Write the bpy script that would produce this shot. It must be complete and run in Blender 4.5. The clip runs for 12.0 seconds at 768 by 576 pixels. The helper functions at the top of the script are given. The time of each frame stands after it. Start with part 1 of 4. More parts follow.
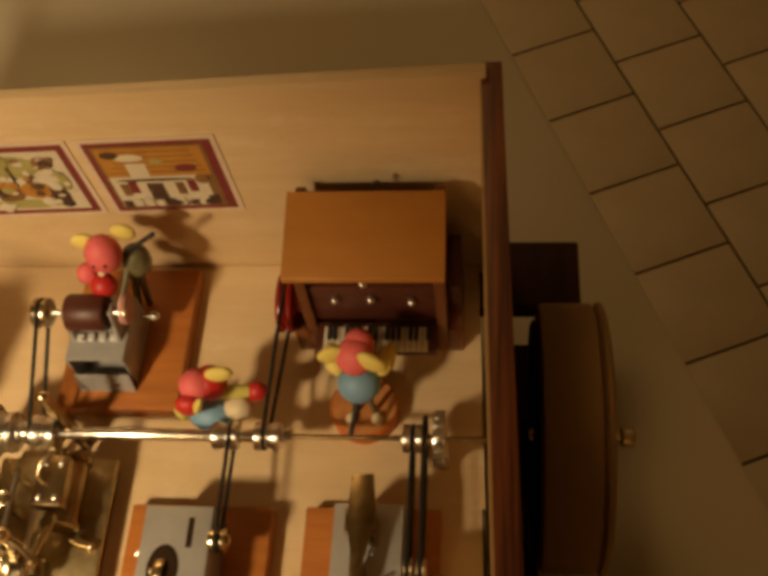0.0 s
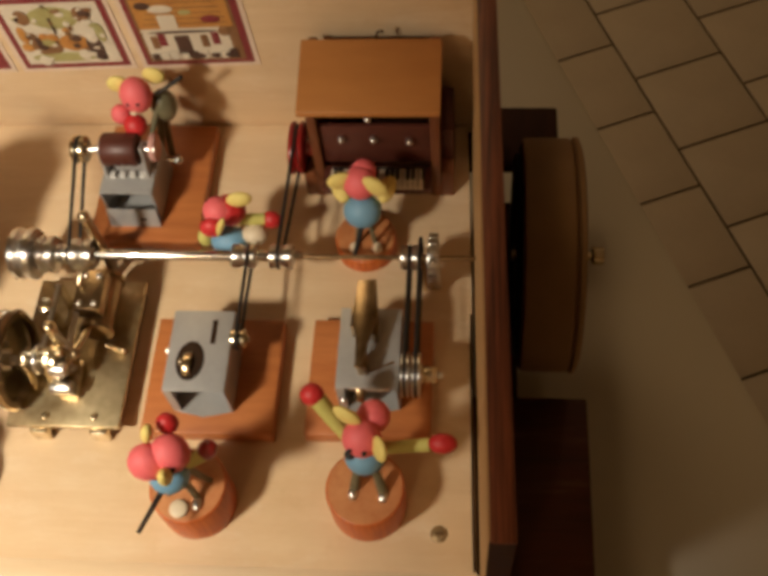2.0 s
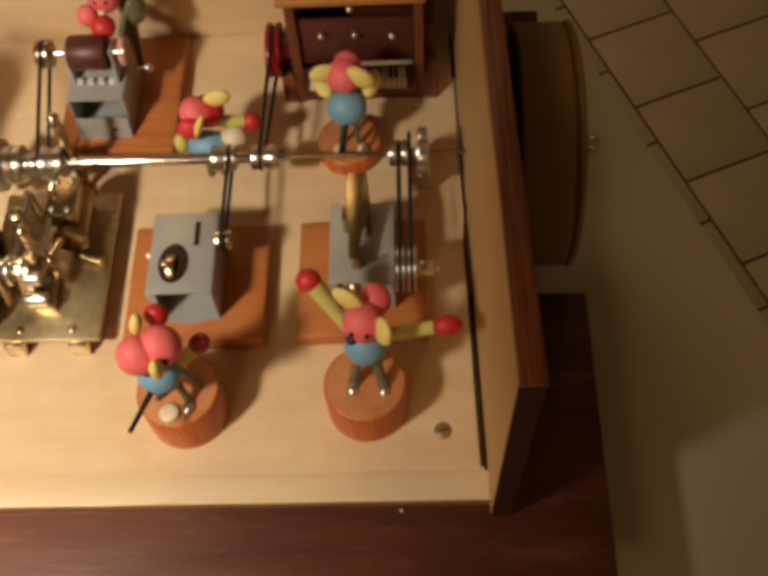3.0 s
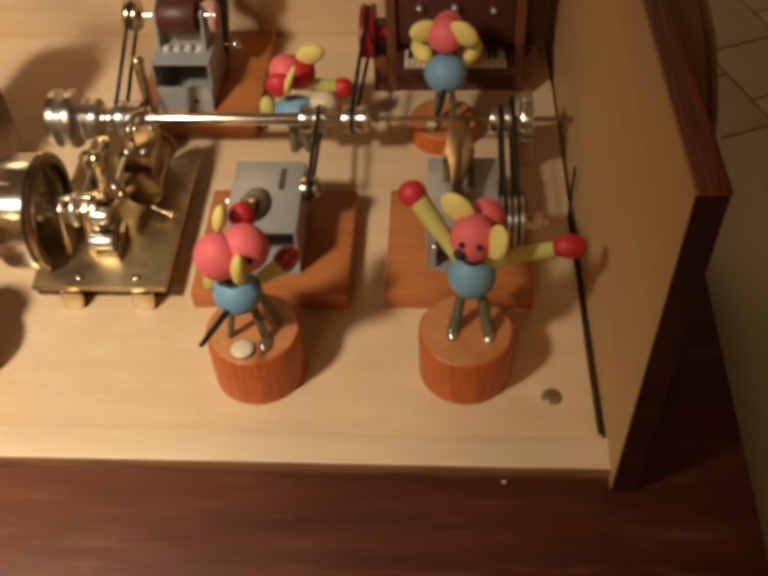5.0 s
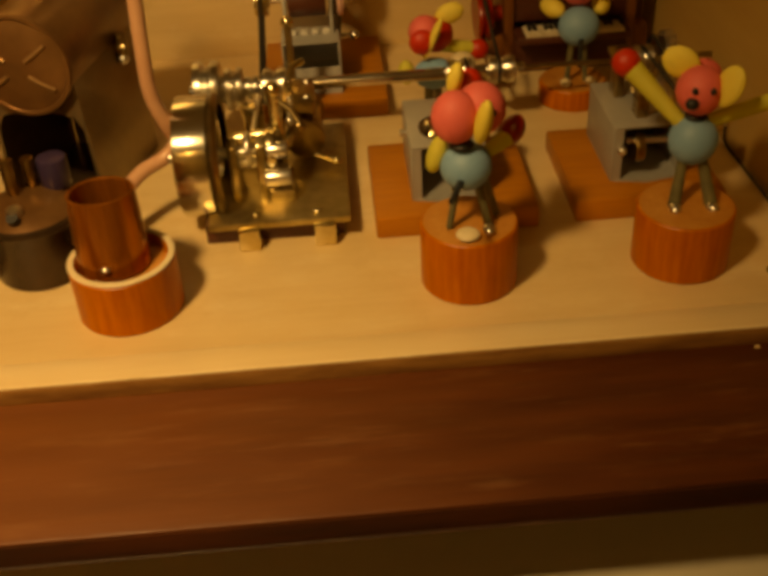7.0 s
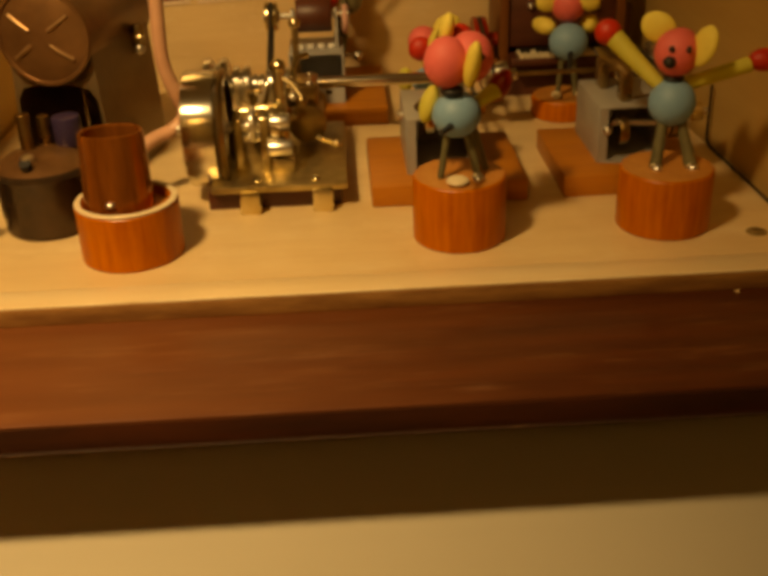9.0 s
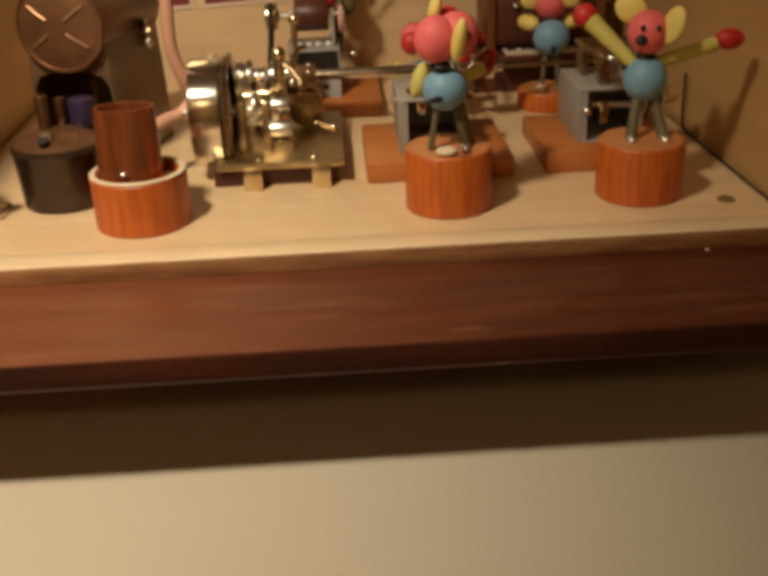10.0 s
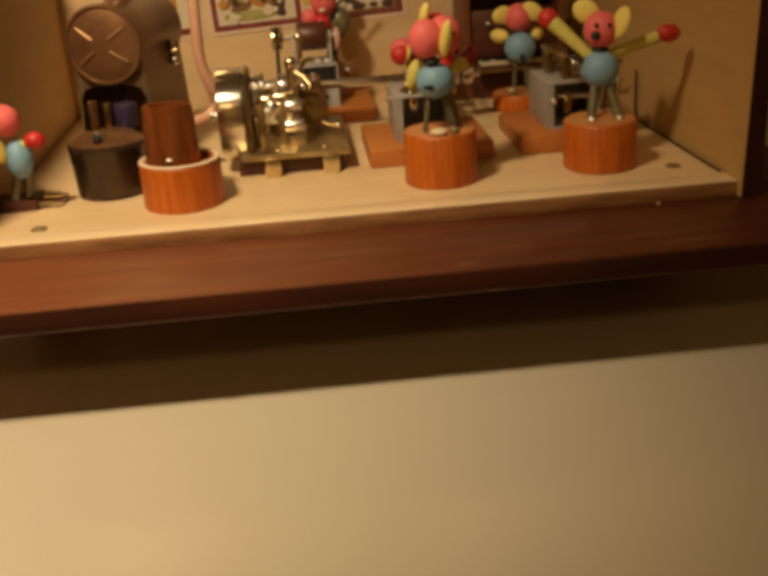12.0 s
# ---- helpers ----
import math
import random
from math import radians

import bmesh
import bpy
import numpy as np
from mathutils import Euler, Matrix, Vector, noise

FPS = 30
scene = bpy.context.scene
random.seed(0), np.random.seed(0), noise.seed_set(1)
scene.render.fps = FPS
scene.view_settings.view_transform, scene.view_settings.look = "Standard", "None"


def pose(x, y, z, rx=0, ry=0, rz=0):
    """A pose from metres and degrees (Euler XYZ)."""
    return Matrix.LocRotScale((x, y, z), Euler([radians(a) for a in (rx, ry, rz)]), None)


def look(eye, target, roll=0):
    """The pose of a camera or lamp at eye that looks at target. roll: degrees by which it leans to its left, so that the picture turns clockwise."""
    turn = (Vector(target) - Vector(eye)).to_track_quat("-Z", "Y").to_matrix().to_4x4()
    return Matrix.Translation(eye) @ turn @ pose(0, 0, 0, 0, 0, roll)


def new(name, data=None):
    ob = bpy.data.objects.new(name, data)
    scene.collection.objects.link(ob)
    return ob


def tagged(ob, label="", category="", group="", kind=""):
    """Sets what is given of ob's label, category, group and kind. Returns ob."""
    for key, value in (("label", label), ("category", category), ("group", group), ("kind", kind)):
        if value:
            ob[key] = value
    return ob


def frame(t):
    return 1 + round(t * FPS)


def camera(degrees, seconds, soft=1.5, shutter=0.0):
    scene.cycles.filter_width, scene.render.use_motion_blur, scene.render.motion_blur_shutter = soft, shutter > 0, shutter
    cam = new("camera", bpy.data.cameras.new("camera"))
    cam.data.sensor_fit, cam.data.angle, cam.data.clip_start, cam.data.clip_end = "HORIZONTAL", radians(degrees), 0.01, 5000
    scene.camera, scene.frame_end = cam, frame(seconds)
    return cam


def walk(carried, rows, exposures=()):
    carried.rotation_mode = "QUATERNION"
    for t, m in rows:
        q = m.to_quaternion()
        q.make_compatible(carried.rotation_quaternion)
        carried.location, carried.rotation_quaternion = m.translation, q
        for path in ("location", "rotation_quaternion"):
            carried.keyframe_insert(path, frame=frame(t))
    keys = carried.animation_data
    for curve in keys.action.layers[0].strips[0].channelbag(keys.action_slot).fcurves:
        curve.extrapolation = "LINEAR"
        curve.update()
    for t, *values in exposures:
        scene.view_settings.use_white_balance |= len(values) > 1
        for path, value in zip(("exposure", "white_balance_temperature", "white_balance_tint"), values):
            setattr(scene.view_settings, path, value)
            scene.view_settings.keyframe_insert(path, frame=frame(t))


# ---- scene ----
cam = camera(41.7, 12.0, soft=4.5)
PATH = [
    (0, (-0.002, -0.001, 0.508), (-0.217, 1.014, -1.202), -10.3),
    (0.5, (0.014, -0.019, 0.515), (-0.221, 0.98, -1.201), -11.4),
    (1, (0.006, -0.038, 0.523), (-0.22, 0.942, -1.206), -10.6),
    (1.5, (0.001, -0.082, 0.531), (-0.217, 0.909, -1.192), -9.7),
    (2, (-0.007, -0.109, 0.526), (-0.179, 0.879, -1.204), -7.8),
    (2.5, (-0.013, -0.127, 0.501), (-0.15, 0.859, -1.234), -6.6),
    (2.7, (-0.019, -0.135, 0.492), (-0.131, 0.837, -1.253), -6.0),
    (4.3, (-0.074, -0.182, 0.411), (-0.051, 1.021, -1.186), -4.3),
    (4.5, (-0.066, -0.187, 0.394), (-0.07, 1.049, -1.179), -4.0),
    (5, (-0.069, -0.219, 0.364), (-0.191, 1.109, -1.127), -3.3),
    (5.5, (-0.121, -0.229, 0.329), (-0.123, 1.17, -1.1), -3.2),
    (6, (-0.157, -0.267, 0.296), (-0.035, 1.176, -1.084), -0.5),
    (6.5, (-0.177, -0.274, 0.284), (-0.069, 1.253, -1.002), -1.1),
    (7, (-0.201, -0.297, 0.255), (-0.147, 1.319, -0.923), -3.5),
    (7.2, (-0.207, -0.306, 0.25), (-0.176, 1.337, -0.889), -4.0),
    (9, (-0.201, -0.355, 0.189), (-0.14, 1.418, -0.735), -2.1),
    (9.5, (-0.21, -0.373, 0.179), (-0.113, 1.423, -0.695), -1.6),
    (10, (-0.203, -0.397, 0.172), (-0.131, 1.409, -0.683), -2.3),
    (10.5, (-0.201, -0.422, 0.162), (-0.068, 1.397, -0.659), -2.6),
    (11, (-0.215, -0.421, 0.145), (-0.169, 1.415, -0.646), -3.0),
    (11.5, (-0.226, -0.449, 0.115), (-0.11, 1.418, -0.591), -3.4),
    (12, (-0.227, -0.494, 0.163), (-0.1, 1.352, -0.596), -3.9),
]
EXPOSURES = [(0.0, 0.08, 8100, 10), (0.5, 0.73, 5700, 10), (1.5, 0.6, 5500, 10), (2.0, 0.37, 5600, 10), (2.5, 0.33, 5800, 10), (4.5, 0.1, 5700, 10), (5.0, 0.1, 5800, 10), (5.5, -0.24, 15500, 10), (6.5, -0.54, 28000, 10),
             (7.0, -0.68, 27000, 10), (9.0, -0.47, 18500, 10), (9.5, -0.32, 14200, 10), (10.0, -0.13, 6200, 10), (10.5, -0.05, 5600, 10), (11.0, 0.1, 5100, 10), (11.5, 0.0, 6300, 10), (12.0, -0.2, 7600, 10)]
walk(cam, [(t, look(e, g, r)) for t, e, g, r in PATH], EXPOSURES)

# ---- light ----
world = bpy.data.worlds.new("world")
scene.world = world
world.use_nodes = True
world.node_tree.nodes["Background"].inputs[0].default_value = (1.0, 0.8, 0.6, 1)
world.node_tree.nodes["Background"].inputs[1].default_value = 0.065


def area_lamp(name, eye, target, size, watts, colour):
    data = bpy.data.lights.new(name, "AREA")
    data.shape, data.size, data.energy, data.color = "DISK", size, watts, colour
    ob = new(name, data)
    ob.matrix_world = look(eye, target)
    return ob


bulb = bpy.data.lights.new("desk_lamp", "SPOT")
bulb.energy, bulb.color, bulb.shadow_soft_size = 24.0, (1.0, 0.82, 0.57), 0.036
bulb.spot_size, bulb.spot_blend = radians(91), 1.0
new("desk_lamp", bulb).matrix_world = look((-0.45, -0.25, 0.58), (-0.45, 0.05, 0.0))
# unseen fill lamp behind the box, added to lift the tiles and sheen
area_lamp("fill_lamp", (-0.95, 2.05, 1.50), (-0.95, 2.05, 0.0), 0.9, 9.5, (1.0, 0.65, 0.29))
area_lamp("ceiling_spot", (0.48, 2.30, 1.55), (0.40, 1.2, -1.0), 0.12, 0.9, (1.0, 0.68, 0.34))
# second unseen fill, added to lift the shadow under the plank
area_lamp("fill_lamp", (-0.7, -2.1, 1.50), (-0.7, -2.1, 0.0), 0.5, 10.0, (1.0, 0.61, 0.25))


# ---- materials ----
def material(name, colour, rough=0.5, metal=0.0, second=None, scale=30.0, stretch=(1, 1, 1), bump=0.0, detail=4.0,
             spread=0.5, sheen=0.0, vary=0.0, fine=0.35):
    """A principled material: two colours mixed by a stretched noise, a finer grain over it, and a slight relief."""
    m = bpy.data.materials.new(name)
    m.use_nodes = True
    nt = m.node_tree
    bsdf = nt.nodes["Principled BSDF"]
    bsdf.inputs["Roughness"].default_value, bsdf.inputs["Metallic"].default_value = rough, metal
    second = second or tuple(c * 0.8 for c in colour)
    co = nt.nodes.new("ShaderNodeTexCoord")
    mp = nt.nodes.new("ShaderNodeMapping")
    mp.inputs["Scale"].default_value = stretch
    nt.links.new(co.outputs["Object"], mp.inputs["Vector"])
    n1 = nt.nodes.new("ShaderNodeTexNoise")
    n1.inputs["Scale"].default_value, n1.inputs["Detail"].default_value = scale, detail
    n2 = nt.nodes.new("ShaderNodeTexNoise")
    n2.inputs["Scale"].default_value, n2.inputs["Detail"].default_value = scale * 6, 3.0
    ramp = nt.nodes.new("ShaderNodeValToRGB")
    ramp.color_ramp.elements[0].position = 0.5 - spread * 0.5
    ramp.color_ramp.elements[1].position = 0.5 + spread * 0.5
    ramp.color_ramp.elements[0].color = (*second, 1)
    ramp.color_ramp.elements[1].color = (*colour, 1)
    add = nt.nodes.new("ShaderNodeMath")
    add.operation = "MULTIPLY_ADD"
    sub = nt.nodes.new("ShaderNodeMath")
    sub.operation, sub.inputs[1].default_value = "SUBTRACT", 0.5
    for n in (n1, n2):
        nt.links.new(mp.outputs[0], n.inputs["Vector"])
    nt.links.new(n2.outputs[0], sub.inputs[0])
    nt.links.new(sub.outputs[0], add.inputs[0])
    add.inputs[1].default_value = fine
    nt.links.new(n1.outputs[0], add.inputs[2])
    value = add.outputs[0]
    if vary:
        info = nt.nodes.new("ShaderNodeObjectInfo")
        shift = nt.nodes.new("ShaderNodeMath")
        shift.operation, shift.inputs[1].default_value = "MULTIPLY_ADD", vary
        nt.links.new(info.outputs["Random"], shift.inputs[0])
        nt.links.new(value, shift.inputs[2])
        value = shift.outputs[0]
    nt.links.new(value, ramp.inputs[0])
    nt.links.new(ramp.outputs[0], bsdf.inputs["Base Color"])
    rr = nt.nodes.new("ShaderNodeMapRange")
    rr.inputs["To Min"].default_value, rr.inputs["To Max"].default_value = max(0.02, rough - 0.08), min(1.0, rough + 0.08)
    nt.links.new(n1.outputs[0], rr.inputs["Value"])
    nt.links.new(rr.outputs[0], bsdf.inputs["Roughness"])
    if bump:
        b = nt.nodes.new("ShaderNodeBump")
        b.inputs["Strength"].default_value, b.inputs["Distance"].default_value = bump, 0.002
        nt.links.new(add.outputs[0], b.inputs["Height"])
        nt.links.new(b.outputs[0], bsdf.inputs["Normal"])
    return m


def turned(m, amount=0.85):
    """Lathe-turned metal: the gloss is drawn out along the axle."""
    nt = m.node_tree
    bsdf = nt.nodes["Principled BSDF"]
    tg = nt.nodes.new("ShaderNodeTangent")
    tg.direction_type, tg.axis = "RADIAL", "X"
    bsdf.inputs["Anisotropic"].default_value, bsdf.inputs["Anisotropic Rotation"].default_value = amount, 0.25
    nt.links.new(tg.outputs[0], bsdf.inputs["Tangent"])
    return m


def worn(m, colour, scale, stretch, amount):
    """Adds paler rubbed streaks over a material's colour."""
    nt = m.node_tree
    bsdf = nt.nodes["Principled BSDF"]
    old = bsdf.inputs["Base Color"].links[0].from_socket
    co, mp, n = nt.nodes.new("ShaderNodeTexCoord"), nt.nodes.new("ShaderNodeMapping"), nt.nodes.new("ShaderNodeTexNoise")
    mp.inputs["Scale"].default_value = stretch
    n.inputs["Scale"].default_value, n.inputs["Detail"].default_value, n.inputs["Roughness"].default_value = scale, 6.0, 0.7
    r = nt.nodes.new("ShaderNodeMapRange")
    r.inputs["From Min"].default_value, r.inputs["From Max"].default_value, r.inputs["To Max"].default_value = 0.56, 0.78, amount
    mix = nt.nodes.new("ShaderNodeMix")
    mix.data_type = "RGBA"
    nt.links.new(co.outputs["Object"], mp.inputs[0])
    nt.links.new(mp.outputs[0], n.inputs["Vector"])
    nt.links.new(n.outputs[0], r.inputs["Value"])
    nt.links.new(r.outputs[0], mix.inputs["Factor"])
    nt.links.new(old, mix.inputs["A"])
    mix.inputs["B"].default_value = (*colour, 1)
    nt.links.new(mix.outputs["Result"], bsdf.inputs["Base Color"])


def worn_lit_end(m, colour, dark_at, pale_at):
    """Pales a plank towards one end along x, part wear, part lamp falloff put into the colour, with an uneven grainy
    front.
    """
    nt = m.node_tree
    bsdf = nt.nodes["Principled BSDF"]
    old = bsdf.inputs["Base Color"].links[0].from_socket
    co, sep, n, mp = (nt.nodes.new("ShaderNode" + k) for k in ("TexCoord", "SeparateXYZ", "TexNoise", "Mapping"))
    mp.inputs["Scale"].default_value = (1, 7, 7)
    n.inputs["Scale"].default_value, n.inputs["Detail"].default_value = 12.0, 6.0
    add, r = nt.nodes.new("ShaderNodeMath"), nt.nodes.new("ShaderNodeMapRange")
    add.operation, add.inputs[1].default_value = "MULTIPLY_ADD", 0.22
    r.inputs["From Min"].default_value, r.inputs["From Max"].default_value, r.inputs["To Max"].default_value = dark_at + 0.11, pale_at + 0.11, 0.85
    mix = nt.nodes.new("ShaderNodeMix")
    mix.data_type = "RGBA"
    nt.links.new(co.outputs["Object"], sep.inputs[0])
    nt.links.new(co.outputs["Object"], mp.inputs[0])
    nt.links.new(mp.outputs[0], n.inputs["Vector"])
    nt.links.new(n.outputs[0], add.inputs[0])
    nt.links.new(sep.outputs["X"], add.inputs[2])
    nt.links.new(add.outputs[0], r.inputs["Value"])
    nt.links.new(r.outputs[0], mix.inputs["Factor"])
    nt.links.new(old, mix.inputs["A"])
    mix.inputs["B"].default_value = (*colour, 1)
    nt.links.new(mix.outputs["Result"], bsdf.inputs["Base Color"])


def dull(m, level):
    """Takes the shine off an oiled or stained surface."""
    m.node_tree.nodes["Principled BSDF"].inputs["Specular IOR Level"].default_value = level
    return m


PLY = material("birch_ply", (0.73, 0.55, 0.335), 0.40, second=(0.62, 0.43, 0.24), scale=9, stretch=(1, 9, 9), bump=0.06, spread=0.7)
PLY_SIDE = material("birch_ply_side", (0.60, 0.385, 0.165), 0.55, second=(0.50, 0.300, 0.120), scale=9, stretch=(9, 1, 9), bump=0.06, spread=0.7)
PLY_EDGE = material("stained_ply_edge", (0.26, 0.072, 0.025), 0.5, second=(0.075, 0.019, 0.008), scale=26, stretch=(22, 0.6, 0.6), bump=0.1, spread=0.35)
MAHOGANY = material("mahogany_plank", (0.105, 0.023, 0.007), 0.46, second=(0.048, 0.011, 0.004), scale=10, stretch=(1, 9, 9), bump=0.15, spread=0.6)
# paler left end: scuffs plus the lamp's falloff painted into the wood
worn_lit_end(MAHOGANY, (0.20, 0.062, 0.024), -0.10, -0.38)
worn(MAHOGANY, (0.34, 0.15, 0.075), 16, (1, 6, 6), 0.32)
worn(MAHOGANY, (0.45, 0.23, 0.14), 34, (0.6, 5, 5), 0.22)
PLY_STRIP = material("pale_strip", (0.775, 0.615, 0.41), 0.35, second=(0.67, 0.49, 0.29), scale=9, stretch=(1, 9, 9), bump=0.06, spread=0.7)
# paler than the strip: the glint along the board edge, put into colour
PLY_ARRIS = material("highlit_ply_corner", (0.84, 0.71, 0.51), 0.32, second=(0.70, 0.52, 0.31), scale=40, stretch=(1, 3, 3), bump=0.05)
DARKFACE = material("dark_brown_face", (0.060, 0.014, 0.005), 0.85, second=(0.028, 0.008, 0.003), scale=14, stretch=(1, 7, 7))
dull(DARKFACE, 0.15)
ARRIS = material("rubbed_corner", (0.05, 0.018, 0.010), 0.5, second=(0.03, 0.011, 0.006), scale=20, stretch=(1, 6, 6))
worn(ARRIS, (0.30, 0.17, 0.10), 22, (1, 4, 4), 0.9)
EDGE = material("worn_board_edge", (0.36, 0.18, 0.075), 0.55, second=(0.20, 0.085, 0.035), scale=30, stretch=(1, 6, 6), bump=0.1, spread=0.4)
worn(PLY, (0.80, 0.66, 0.46), 8, (1, 3, 3), 0.6)
worn(PLY, (0.82, 0.69, 0.50), 30, (1, 2, 2), 0.5)
worn(PLY, (0.56, 0.35, 0.16), 7, (1, 2, 2), 0.45)
worn(PLY, (0.50, 0.30, 0.13), 40, (1, 1, 1), 0.35)
worn(PLY, (0.54, 0.35, 0.15), 5, (1, 1.3, 1.3), 0.6)
DARKWOOD = dull(material("dark_stain", (0.060, 0.019, 0.009), 0.6, second=(0.028, 0.009, 0.005), scale=12, stretch=(8, 1, 8), bump=0.1), 0.2)
ORANGE = material("orange_wood", (0.58, 0.152, 0.020), 0.40, second=(0.34, 0.060, 0.008), scale=55, stretch=(7, 7, 0.7), bump=0.12, spread=0.6)
ORANGE_PLATE = material("orange_plate", (0.50, 0.18, 0.045), 0.45, second=(0.36, 0.11, 0.025), scale=16, stretch=(1, 8, 8), bump=0.08)
ORANGE_TOP = material("orange_end_grain", (0.58, 0.27, 0.10), 0.55, second=(0.40, 0.13, 0.035), scale=60, bump=0.1)
ROOF = material("roof_wood", (0.48, 0.20, 0.045), 0.5, second=(0.37, 0.14, 0.028), scale=9, stretch=(1, 4, 4), bump=0.05)
HOUSE = material("house_wood", (0.20, 0.065, 0.020), 0.45, second=(0.12, 0.036, 0.012), scale=16, stretch=(7, 7, 1), bump=0.08)
MAROON = material("maroon_wood", (0.10, 0.026, 0.014), 0.45, second=(0.06, 0.015, 0.009), scale=20, stretch=(1, 6, 6))
COPPER = material("copper_wood", (0.46, 0.15, 0.050), 0.18, 0.65, second=(0.22, 0.060, 0.018), scale=30, stretch=(5, 5, 0.6), bump=0.06)
# brighter than BOILER: the glints on the cap ribs are in this colour
COPPER_BRIGHT = material("glinting_copper", (0.50, 0.31, 0.18), 0.34, 0.7, second=(0.34, 0.19, 0.10), scale=40)
BOILER = material("browned_copper", (0.27, 0.135, 0.068), 0.34, 0.55, second=(0.15, 0.068, 0.032), scale=35, bump=0.05)
SHEET = material("smoked_sheet_metal", (0.29, 0.20, 0.12), 0.32, 0.6, second=(0.18, 0.12, 0.07), scale=30, bump=0.08)
GREY = material("grey_paint", (0.42, 0.41, 0.395), 0.42, 0.25, second=(0.34, 0.33, 0.315), scale=40, bump=0.03)
TOOTH = material("pale_tin", (0.84, 0.82, 0.78), 0.4, 0.3, scale=40)
BRASS = material("brass", (0.82, 0.73, 0.54), 0.24, 1.0, second=(0.60, 0.48, 0.28), scale=45, bump=0.03)
RIM = turned(material("turned_brass", (0.88, 0.86, 0.80), 0.25, 1.0, second=(0.80, 0.75, 0.64), scale=30, bump=0.02))
CHROME = turned(material("turned_steel", (0.86, 0.84, 0.80), 0.33, 1.0, second=(0.74, 0.72, 0.68), scale=30), 0.7)
BARE_STEEL = material("drawn_steel", (0.78, 0.76, 0.73), 0.20, 1.0, second=(0.66, 0.62, 0.56), scale=40)
DUSTY_PINK = material("dusty_pink", (0.62, 0.36, 0.31), 0.7, second=(0.52, 0.27, 0.22), scale=40)
TARNISHED = material("tarnished_screw", (0.36, 0.26, 0.13), 0.5, 0.6, second=(0.22, 0.14, 0.06), scale=300)
BED_BRASS = material("stained_brass", (0.66, 0.54, 0.32), 0.42, 1.0, second=(0.30, 0.21, 0.10), scale=28, bump=0.1, spread=0.35)
DRUM = material("dull_brown_paint", (0.42, 0.255, 0.120), 0.8, second=(0.32, 0.185, 0.085), scale=14, bump=0.05)
BRASS_DULL = material("dull_brass", (0.48, 0.37, 0.22), 0.30, 1.0, second=(0.24, 0.16, 0.080), scale=40, bump=0.06)
STEEL = material("steel", (0.82, 0.80, 0.77), 0.29, 1.0, second=(0.62, 0.60, 0.56), scale=50, bump=0.02)
IRON = material("iron", (0.070, 0.039, 0.022), 0.20, 0.35, second=(0.028, 0.018, 0.012), scale=30, bump=0.1)
BLACK = material("black_rubber", (0.015, 0.012, 0.011), 0.55, second=(0.008, 0.007, 0.006), scale=40)
RED = material("red_paint", (0.62, 0.035, 0.035), 0.5, second=(0.42, 0.012, 0.012), scale=40)
DARKRED = material("dark_red_lacquer", (0.32, 0.018, 0.014), 0.3, second=(0.20, 0.010, 0.008), scale=40)
PINK = material("pink_paint", (0.80, 0.155, 0.165), 0.6, second=(0.72, 0.125, 0.130), scale=40, bump=0.03)
YELLOW = material("yellow_felt", (0.80, 0.66, 0.20), 0.7, second=(0.70, 0.56, 0.15), scale=50)
LIME = material("lime_felt", (0.58, 0.53, 0.14), 0.7, second=(0.46, 0.42, 0.10), scale=50)
BLUE = material("blue_paint", (0.20, 0.38, 0.54), 0.55, second=(0.17, 0.33, 0.48), scale=40, bump=0.03)
SAGE = material("sage_paint", (0.18, 0.16, 0.088), 0.32, second=(0.085, 0.08, 0.046), scale=60)
CREAMBEAD = material("cream_bead", (0.72, 0.60, 0.42), 0.5, second=(0.62, 0.50, 0.34), scale=40)
VIOLET = material("violet_enamel", (0.035, 0.022, 0.065), 0.3, second=(0.03, 0.02, 0.05), scale=40)
TABLE = material("cream_table", (0.60, 0.54, 0.435), 0.33, second=(0.56, 0.50, 0.395), scale=5, bump=0.02, spread=0.9)
TILE = material("floor_tile", (0.54, 0.455, 0.35), 0.5, second=(0.44, 0.365, 0.275), scale=12, bump=0.04, vary=0.25, spread=0.8)
GROUT = material("grout", (0.075, 0.045, 0.020), 0.85, second=(0.05, 0.03, 0.014), scale=40, bump=0.2)
WALL = material("wall_paint", (0.55, 0.46, 0.33), 0.7, second=(0.51, 0.42, 0.30), scale=6, bump=0.03)
CEIL = material("ceiling_paint", (0.75, 0.70, 0.60), 0.8, second=(0.70, 0.65, 0.55), scale=6)
HOSE = material("pink_hose", (0.58, 0.33, 0.23), 0.35, second=(0.50, 0.26, 0.18), scale=30)
PAPER = material("paper", (0.66, 0.58, 0.44), 0.6, second=(0.58, 0.50, 0.37), scale=60)
MARGIN = material("paper_margin", (0.70, 0.55, 0.42), 0.6, second=(0.64, 0.49, 0.36), scale=30)
PRINT_RED = material("print_red", (0.24, 0.034, 0.036), 0.6, second=(0.16, 0.024, 0.026), scale=60)
PRINT_OCHRE = material("print_ochre", (0.50, 0.24, 0.05), 0.6, second=(0.40, 0.17, 0.035), scale=60)
PRINT_DARK = material("print_dark", (0.05, 0.025, 0.018), 0.6, second=(0.10, 0.05, 0.03), scale=60)
PRINT_GREEN = material("print_olive", (0.40, 0.36, 0.14), 0.6, second=(0.28, 0.24, 0.08), scale=60)
